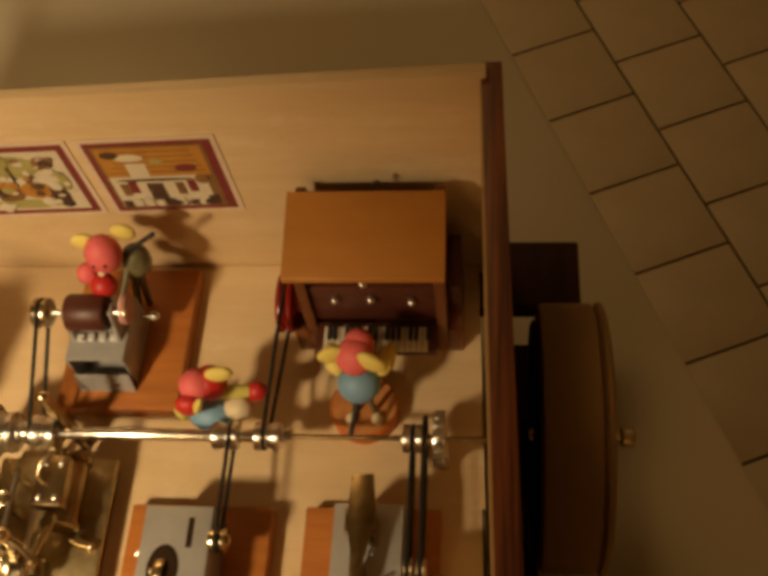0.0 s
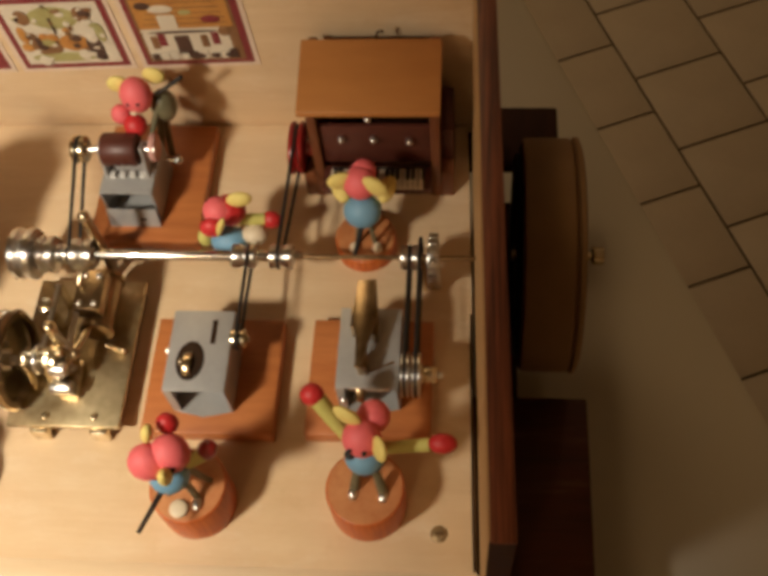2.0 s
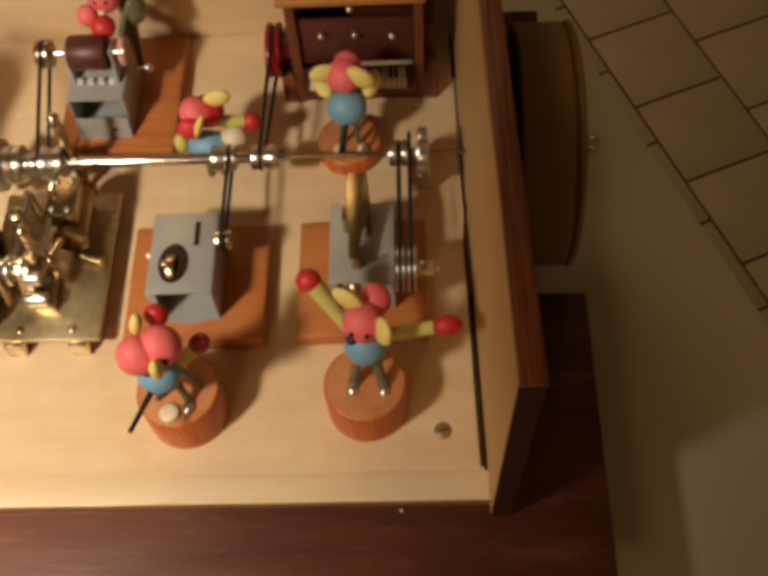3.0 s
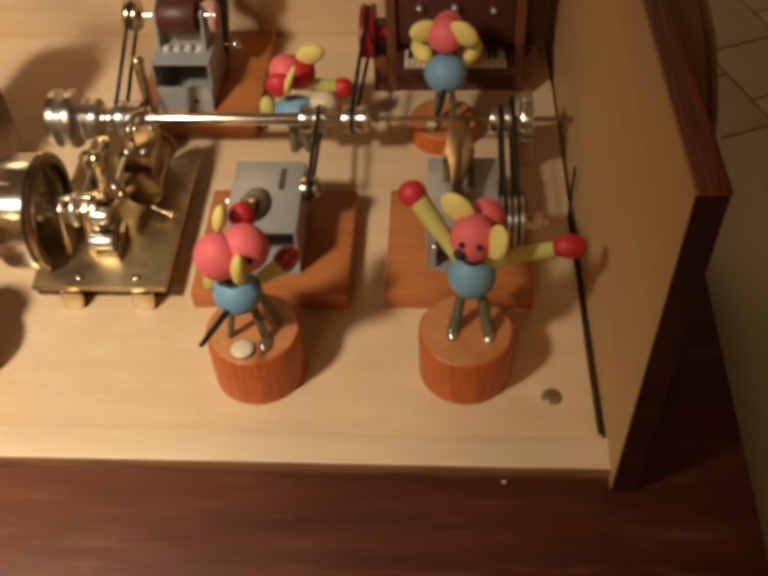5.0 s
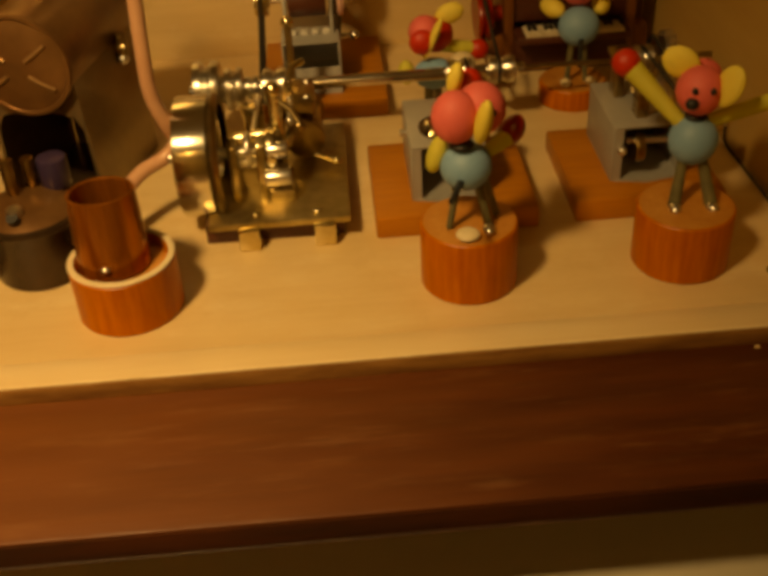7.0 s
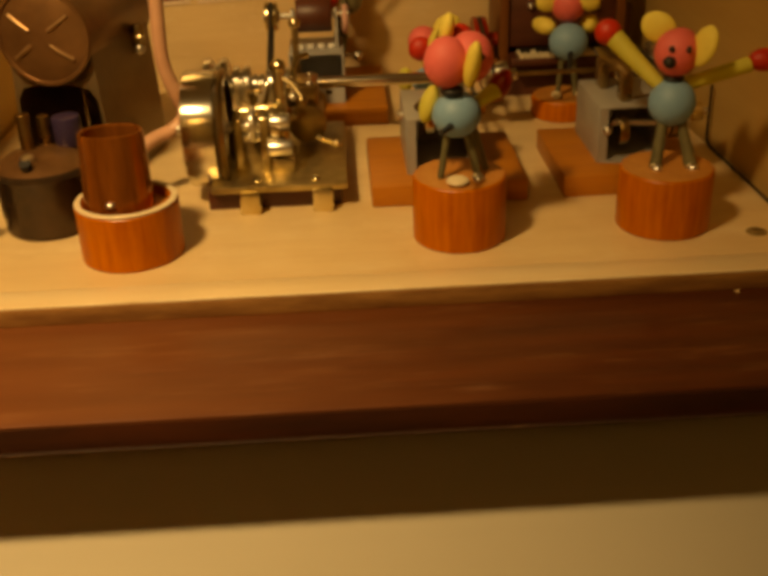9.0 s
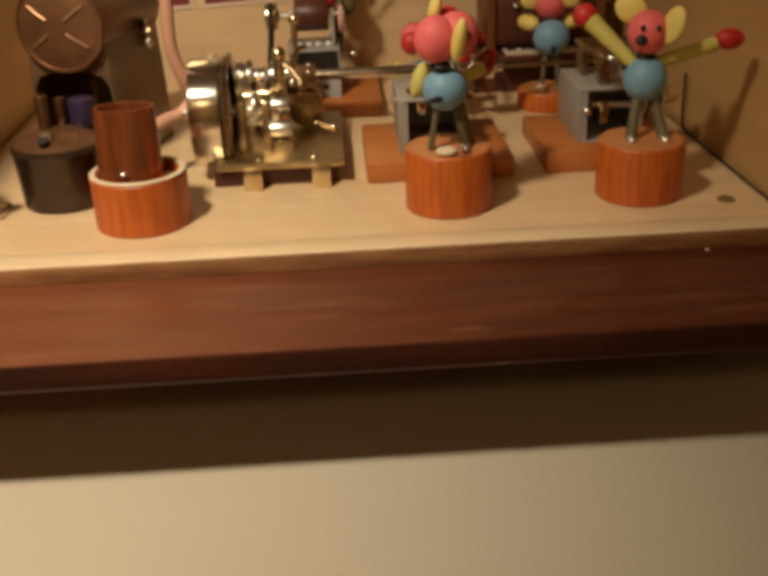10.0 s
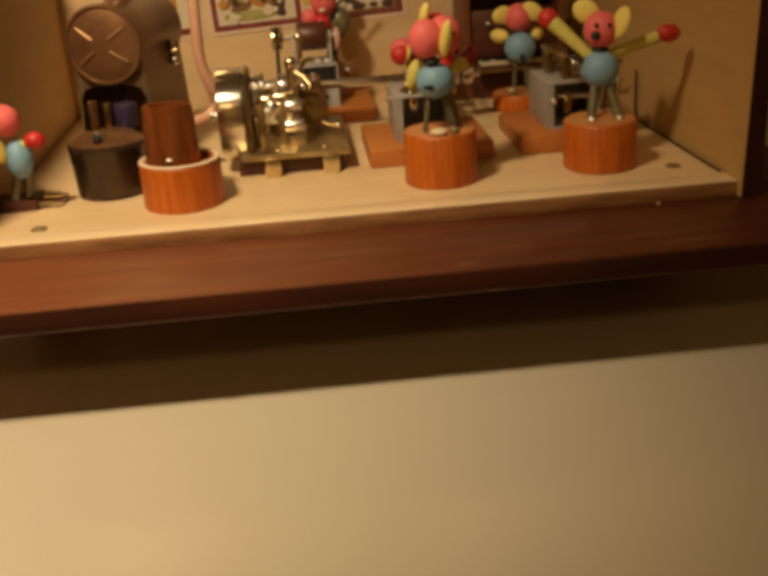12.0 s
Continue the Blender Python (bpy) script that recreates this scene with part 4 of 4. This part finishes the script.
for x in (-0.0190, -0.0060):
    part("bearing_block", Shape().prism([(-0.026, 0.0135), (-0.005, 0.0135), (-0.009, 0.0385), (-0.0135, 0.0415), (-0.0165, 0.0415), (-0.021, 0.0385)], 0, x - 0.0022, x + 0.0022, bevel=0.0006), BRASS, e)
part("crank_disc", Shape().lathe([(0, -0.0022), (0.0105, -0.0022), (0.0112, 0), (0.0105, 0.0022), (0, 0.0022)], (-0.0010, -0.015, 0.0330), (0, 90, 0), 32), BRASS, e)
part("crank_pin", Shape().rod((-0.0030, -0.0215, 0.0365), (0.0065, -0.0215, 0.0365), 0.0042, bevel=0.0008), STEEL, e)
part("connecting_rod", Shape().rod((0.0050, -0.0200, 0.0365), (0.0130, 0.0130, 0.0300), 0.0020), BRASS, e)
part("cylinder", Shape().rod((0.0140, 0.0080, 0.0260), (0.0140, 0.0420, 0.0260), 0.0085, seg=32, bevel=0.0012), BRASS_DULL, e, "dull brass cylinder")
for y in (0.0080, 0.0420):
    part("cylinder_cap", Shape().rod((0.0140, y - 0.0016, 0.0260), (0.0140, y + 0.0016, 0.0260), 0.0098, seg=32, bevel=0.0006), BRASS_DULL, e)
part("valve_chest", Shape().box((0.0040, 0.0120, 0.0330), (0.0200, 0.0380, 0.0440), 0.0012), BRASS_DULL, e)
part("column", Shape().rod((0.0020, -0.0080, 0.0135), (0.0020, -0.0080, 0.0580), 0.0032).ball((0.0020, -0.0080, 0.0600), 0.0040), BRASS, e, "brass column")
part("governor_arm", Shape().tube([(0.0020, -0.0080, 0.0560), (0.0090, -0.0120, 0.0520), (0.0130, -0.0160, 0.0470)], 0.0014, seg=8).ball((0.0130, -0.0160, 0.0450), 0.0030), BRASS_DULL, e)
part("lower_frame", Shape().box((-0.0030, -0.0300, 0.0135), (0.0080, -0.0080, 0.0200), 0.0010), BRASS, e)
part("low_pin", Shape().rod((-0.0045, -0.0280, 0.0260), (0.0075, -0.0280, 0.0260), 0.0040, bevel=0.0008), STEEL, e)
for x, z in ((-0.012, 0.0400), (-0.003, 0.0410), (-0.014, 0.0270), (-0.002, 0.0225)):
    part("cross_bar", Shape().rod((x - 0.007, -0.0140, z), (x + 0.007, -0.0140, z), 0.0026, bevel=0.0005), BRASS if z > 0.03 else STEEL, e)
part("exhaust_pipe", Shape().tube([(0.0080, 0.0250, 0.0400), (0.0080, 0.0250, 0.0500), (0.0100, 0.0300, 0.0540), (0.0150, 0.0360, 0.0540)], 0.0017, seg=10), BRASS, e)
for x in (-0.010, 0.018):
    part("bed_bolt", Shape().ball((x, -0.0400, 0.0140), (0.0022, 0.0022, 0.0014)), BRASS, e)
part("slide_rod", Shape().rod((0.0085, -0.0100, 0.0455), (0.0085, 0.0090, 0.0455), 0.0013).ball((0.0085, -0.0110, 0.0455), 0.0022), STEEL, e)
part("valve_rod", Shape().rod((-0.0100, -0.0120, 0.0370), (-0.0080, 0.0300, 0.0400), 0.0013), STEEL, e)
part("eccentric", Shape().lathe([(0, -0.0014), (0.0078, -0.0014), (0.0084, -0.0006), (0.0084, 0.0006), (0.0078, 0.0014), (0, 0.0014)], (-0.0118, -0.015, 0.0345), (0, 90, 0), 28), STEEL, e)
part("oil_cup", Shape().lathe([(0, 0.0), (0.0028, 0.0), (0.0034, 0.0050), (0.0044, 0.0085), (0.0036, 0.0090), (0, 0.0072)], (-0.0125, 0.0160, 0.0330), (0, 0, 0), 20), BRASS, e, "brass oil cup")
part("standard", Shape().rod((-0.0125, 0.0160, 0.0135), (-0.0125, 0.0160, 0.0330), 0.0030).rod((-0.0100, 0.0300, 0.0135), (-0.0085, 0.0300, 0.0400), 0.0024), BRASS, e)
part("drain_cock", Shape().rod((0.0185, 0.0020, 0.0200), (0.0270, 0.0000, 0.0175), 0.0014).ball((0.0285, -0.0004, 0.0172), 0.0024), BRASS, e)
for y in (0.0160, 0.0340):
    part("chest_nut", Shape().ball((0.0080, y, 0.0442), (0.0018, 0.0018, 0.0012)).ball((0.0162, y, 0.0442), (0.0018, 0.0018, 0.0012)), STEEL, e)
tall = thing("brass_bracket", (-0.2255, 0.1985, 0), "tall brass bracket beside the line shaft", "bracket")
part("post", Shape().box((-0.0018, -0.003, 0), (0.0018, 0.003, 0.0640), 0.0006), BRASS_DULL, tall)
part("cap", Shape().ball((0, 0, 0.0650), 0.0034), BRASS, tall)

# ---- copper cup on its block ----
hollow_base(-0.2970, 0.0550, 0.0222, 0.0250, "round orange wooden block under the reddish-brown cup")
cup = thing("wooden_cup", (-0.3003, 0.0562, 0.0212), "glossy reddish-brown wooden cup with a small nail", "cup")
part("body", Shape().lathe([(0, 0.0), (0.0146, 0.0), (0.0152, 0.0008), (0.0137, 0.0335), (0.0130, 0.0340), (0.0122, 0.0333), (0.0128, 0.0060), (0, 0.0060)], seg=40), COPPER, cup)
cup.rotation_euler = (radians(-5), 0, 0)
part("nail", Shape().ball((-0.0005, -0.0153, 0.0055), (0.0024, 0.0016, 0.0014)), STEEL, cup)
solid("pale_ring", Shape().lathe([(0.0193, 0), (0.0218, 0.0), (0.0222, 0.0005), (0.0217, 0.0010), (0.0195, 0.0010), (0.0193, 0)], seg=40), CREAMBEAD, (-0.2970, 0.0550, 0.0251), "thin pale ring round the foot of the wooden cup", "ring")

# ---- burner and boiler ----
pot = thing("spirit_burner", (-0.3410, 0.0910, 0), "dark iron spirit burner with a narrow neck", "burner")
part("body", Shape().lathe([(0, 0), (0.0195, 0), (0.0208, 0.0012), (0.0222, 0.0265), (0.0230, 0.0285), (0.0224, 0.0305), (0.0150, 0.0345), (0.0090, 0.0360), (0, 0.0360)], seg=48), IRON, pot)
part("filler", Shape().rod((-0.0020, -0.0130, 0.0330), (-0.0020, -0.0135, 0.0390), 0.0034, bevel=0.0006), STEEL, pot, "small steel filler cap")
part("cone", Shape().lathe([(0.0212, 0.0312), (0.0150, 0.0352), (0.0090, 0.0366), (0, 0.0368)], seg=48), BOILER, pot, "browned conical top")
part("filler_hole", Shape().rod((-0.0020, -0.0165, 0.0345), (-0.0020, -0.0180, 0.0372), 0.0026), BLACK, pot, "dark filler hole")
for x, y, h in ((-0.0060, 0.0040, 0.0530), (0.0010, 0.0110, 0.0500)):
    part("wick_tube", Shape().rod((x, y, 0.0350), (x, y, h), 0.0030, bevel=0.0006), BRASS_DULL, pot, "brass wick tube")
part("wick_holder", Shape().rod((0.0110, 0.0120, 0.0350), (0.0110, 0.0120, 0.0490), 0.0066, bevel=0.0008), VIOLET, pot, "dark violet enamel collar")
boiler = thing("toy_boiler", (-0.3425, 0.1340, 0), "browned copper toy boiler lying on a smoked sheet-metal firebox", "toy boiler")
boiler.rotation_euler = (0, 0, radians(-13))
BZ, BR, BL = 0.0785, 0.0235, 0.078
part("shell", Shape().lathe([(BR, 0.002), (BR, BL), (BR - 0.002, BL + 0.003), (0.012, BL + 0.006), (0, BL + 0.0065)], (0, 0, BZ), (-90, 0, 0), 56), BOILER, boiler)
part("front_cap", Shape().lathe([(0, -0.0035), (0.0080, -0.0030), (0.0160, -0.0018), (0.0214, 0.0), (0.0227, 0.0022)], (0, 0, BZ), (-90, 0, 0), 56), BOILER, boiler, "dished brown front cap")
part("cap_rim", Shape().lathe([(0.0214, 0.0004), (0.0222, -0.0010), (0.0236, -0.0008), (0.0243, 0.0008), (0.0239, 0.0024), (0.0214, 0.0024)], (0, 0, BZ), (-90, 0, 0), 56), BOILER, boiler, "rolled copper rim")
for k in range(4):
    a = radians(35 + (0, 110, 180, 290)[k])
    c, d = math.cos(a), math.sin(a)
    part("cap_rib", Shape().tube([(0.0060 * c, -0.0032, BZ + 0.0060 * d), (0.0110 * c, -0.0030, BZ + 0.0110 * d), (0.0182 * c, -0.0013, BZ + 0.0182 * d)], 0.0010, seg=10), COPPER_BRIGHT, boiler, "pressed rib across the cap")
for sx in (-1, 1):
    part("firebox_side", Shape().prism([(sx * 0.0200, 0.070), (sx * 0.0214, 0.070), (sx * 0.0234, 0.030), (sx * 0.0240, 0.0), (sx * 0.0226, 0.0), (sx * 0.0219, 0.030)], 1, 0.004, BL - 0.004), SHEET, boiler, "smoked side plate of the firebox")
# added dark plate: its colour supplies the shade inside the firebox
part("firebox_shade_plate", Shape().box((-0.0222, 0.0045, 0.0), (0.0222, BL - 0.0055, 0.0014)), IRON, boiler, "added dark plate standing in for the shade inside the firebox")
part("firebox_back", Shape().box((-0.0215, BL - 0.0052, 0.0), (0.0215, BL - 0.0042, 0.064)), SHEET, boiler, "smoked back plate")
part("firebox_front", Shape().prism([(-0.0205, 0.064), (-0.0210, 0.046), (-0.0175, 0.052), (0.0, 0.0555), (0.0175, 0.052), (0.0210, 0.046), (0.0205, 0.064)], 1, 0.0040, 0.0050), SHEET, boiler, "smoked front lip over the fire opening")
part("steam_dome", Shape().lathe([(0.0075, 0.0), (0.0075, 0.0080), (0.0060, 0.0120), (0.0040, 0.0140), (0.0, 0.0145)], (0, 0.040, BZ + BR - 0.003), seg=32), BRASS_DULL, boiler, "dull brass steam dome")
part("stop_valve", Shape().rod((0.0170, 0.0545, 0.0650), (0.0270, 0.0545, 0.0650), 0.0034, bevel=0.0006).rod((0.0245, 0.0545, 0.0610), (0.0245, 0.0545, 0.0720), 0.0030, bevel=0.0006), BRASS_DULL, boiler, "dull brass stop valve")
part("valve_knob", Shape().ball((0.0245, 0.0535, 0.0595), 0.0030), STEEL, boiler, "shiny valve knob")

pts = [(-0.2860, 0.130, 0.1350), (-0.2845, 0.126, 0.1150), (-0.2850, 0.122, 0.0900), (-0.2850, 0.120, 0.0680), (-0.2810, 0.121, 0.0520), (-0.2790, 0.126, 0.0400),
       (-0.2850, 0.124, 0.0330), (-0.2950, 0.118, 0.0300), (-0.3040, 0.108, 0.0240), (-0.3100, 0.098, 0.0150), (-0.3150, 0.090, 0.0055)]
pts = [(-0.3350, 0.173, 0.1130), (-0.3345, 0.172, 0.1400), (-0.3240, 0.160, 0.1600), (-0.3020, 0.140, 0.1580)] + pts
fine = []
for i in range(len(pts) - 1):
    p0, p1, p2, p3 = (Vector(pts[max(0, min(len(pts) - 1, i + k))]) for k in (-1, 0, 1, 2))
    for k in range(5):
        t = k / 5
        fine.append(0.5 * ((2 * p1) + (p2 - p0) * t + (2 * p0 - 5 * p1 + 4 * p2 - p3) * t * t + (3 * p1 - p0 - 3 * p2 + p3) * t ** 3))
fine.append(Vector(pts[-1]))
o = Vector((-0.30, 0.11, 0.0160))
solid("rubber_hose", Shape().tube([p - o for p in fine], 0.0034, seg=14), HOSE, o, "pinkish rubber hose curling from the boiler down to the floor", "hose")

wire = Shape().tube([(-0.0032, 0.0230, 0.0011), (-0.0044, 0.0600, 0.0011), (-0.0052, 0.1000, 0.0011), (-0.0064, 0.1500, 0.0011), (-0.0066, 0.1545, 0.0030), (-0.0066, 0.1555, 0.0080), (-0.0066, 0.1560, 0.0330)], 0.0008, seg=10)
solid("bent_wire", wire, IRON, (0, 0, 0), "dark bent wire lying along the foot of the plywood side", "wire")
solid("wood_chip", Shape().box((-0.0011, -0.0007, 0), (0.0008, 0.0007, 0.0008), 0.0003), PLY, (-0.0435, 0.0040, PLANK_Z), "tiny pale wood chip on the mahogany plank", "wood chip")

# ---- figure at the far side ----
doll("doll", (-0.392, 0.070, 0.006), "bead doll with pink head, teal body and a red hand", [
    ("ball", PINK, (-0.3885, 0.0620, 0.0525), 0.0088), ("ball", BLUE, (-0.3840, 0.0620, 0.0310), (0.0075, 0.0085, 0.0110)), ("ball", RED, (-0.3735, 0.0600, 0.0410), (0.0058, 0.0050, 0.0048)),
    ("ball", YELLOW, (-0.3940, 0.0560, 0.0390), (0.0050, 0.0045, 0.0090), (0, -25, 0)), ("rod", LIME, (-0.3820, 0.0610, 0.0380), (-0.3760, 0.0600, 0.0405), 0.0024, 0.0028),
    ("rod", SAGE, (-0.3860, 0.0640, 0.0270), (-0.3920, 0.0680, 0.0070), 0.0023, 0.0026), ("rod", SAGE, (-0.3810, 0.0640, 0.0270), (-0.3850, 0.0700, 0.0070), 0.0023, 0.0024),
    ("ball", RED, (-0.3980, 0.0700, 0.0580), 0.0075)])
fb = thing("brass_stand", (-0.386, 0.074, 0), "low brass stand with a loop under the doll", "stand")
part("plate", Shape().box((-0.020, -0.010, 0), (0.006, 0.012, 0.006), 0.001), MAROON, fb)
part("loop", Shape().tube([(0.004, -0.006, 0.003), (0.018, -0.006, 0.003), (0.019, 0.006, 0.003), (0.004, 0.006, 0.003)], 0.0014, seg=8), BRASS_DULL, fb, "brass wire loop")

# ---- drive wheel outside the box ----
w = thing("flywheel_stand", (0.0365, 0.1950, TABLE_Z), "large brown flywheel on a dark wooden stand outside the box", "flywheel")
AZ = 0.0335 - TABLE_Z
part("drum", Shape().lathe([(0.048, -0.0172), (0.061, -0.0172), (0.065, -0.0160), (0.066, -0.014), (0.066, 0.009), (0.064, 0.0105), (0.048, 0.0105), (0.048, -0.0172)], (0, 0, AZ), (0, 90, 0), 64), DRUM, w, "brown wheel rim")
part("web", Shape().lathe([(0, -0.004), (0.0485, -0.004), (0.0485, 0.004), (0, 0.004)], (0, 0, AZ), (0, 90, 0), 48), DARKWOOD, w, "dark wheel web")
part("tyre", Shape().lathe([(0.047, -0.0200), (0.056, -0.0200), (0.058, -0.0188), (0.057, -0.0173), (0.047, -0.0173), (0.047, -0.0200)], (0, 0, AZ), (0, 90, 0), 64), BLACK, w, "black rubber ring")
part("outer_ring", Shape().lathe([(0.050, 0.0107), (0.064, 0.0107), (0.0665, 0.0120), (0.0665, 0.0140), (0.064, 0.0150), (0.050, 0.0150), (0.050, 0.0107)], (0, 0, AZ), (0, 90, 0), 64), DRUM, w, "brown outer ring")
part("axle", Shape().rod((-0.030, 0, AZ), (0.018, 0, AZ), 0.0035), BRASS, w)
part("axle_end", Shape().rod((0.0150, 0, AZ), (0.0260, 0, AZ), 0.0026).rod((0.0240, 0, AZ), (0.0310, 0, AZ), 0.0052, bevel=0.001), BRASS, w, "brass axle end with a round nut")
part("stand", Shape().prism([(-0.030, 0), (0.030, 0), (0.007, AZ + 0.006), (-0.007, AZ + 0.006)], 0, -0.0275, -0.0210, bevel=0.001), DARKWOOD, w, "dark wooden bearing stand")
# added dark block, covers lit tabletop so the gap reads as shade
part("gap_blocker", Shape().box((-0.0275, -0.058, 0), (-0.0140, 0.097, 0.016), 0.001), DARKWOOD, w, "added dark block filling the shaded gap beside the flywheel")

# ---- floor tiles, last ----
TS, GAP = 0.184, 0.0046


def tile_mesh():
    s = Shape().box((-(TS - GAP) / 2, -(TS - GAP) / 2, -0.006), ((TS - GAP) / 2, (TS - GAP) / 2, 0.0), 0.0016)
    return mesh_of("tile", s, TILE)


one = tile_mesh()
for iu in range(-2, 9):
    for iv in range(-3, 13):
        u = 0.741 + TS * (iu + 0.5)
        v = 0.767 + TS * (iv - 3 + 0.5) + (TS * 0.47 if iu % 2 == 0 else 0.0)
        t = new("tile", one)
        t.parent = floor
        t.matrix_parent_inverse = Matrix.Identity(4)
        t.location = (u, v, FLOOR_Z)

verts, faces = [], []
half = (TS - GAP) / 2
for iu in range(-16, 11):
    for iv in range(-15, 19):
        if -2 <= iu < 9 and -3 <= iv < 13:
            continue
        u = 0.741 + TS * (iu + 0.5)
        v = 0.767 + TS * (iv - 3 + 0.5) + (TS * 0.47 if iu % 2 == 0 else 0.0)
        if not (-2.1 < u < 2.5 and -2.3 < v < 3.3):
            continue
        n = len(verts)
        for z in (FLOOR_Z - 0.004, FLOOR_Z):
            verts += [(u - half, v - half, z), (u + half, v - half, z), (u + half, v + half, z), (u - half, v + half, z)]
        faces += [(n + 4, n + 5, n + 6, n + 7)] + [(n + k, n + (k + 1) % 4, n + 4 + (k + 1) % 4, n + 4 + k) for k in range(4)]
me = bpy.data.meshes.new("far_tiles")
me.from_pydata(verts, [], faces)
me.materials.append(TILE)
rest = new("far_tiles", me)
rest.parent = floor
rest.matrix_parent_inverse = Matrix.Identity(4)
tagged(rest, kind="stuff")
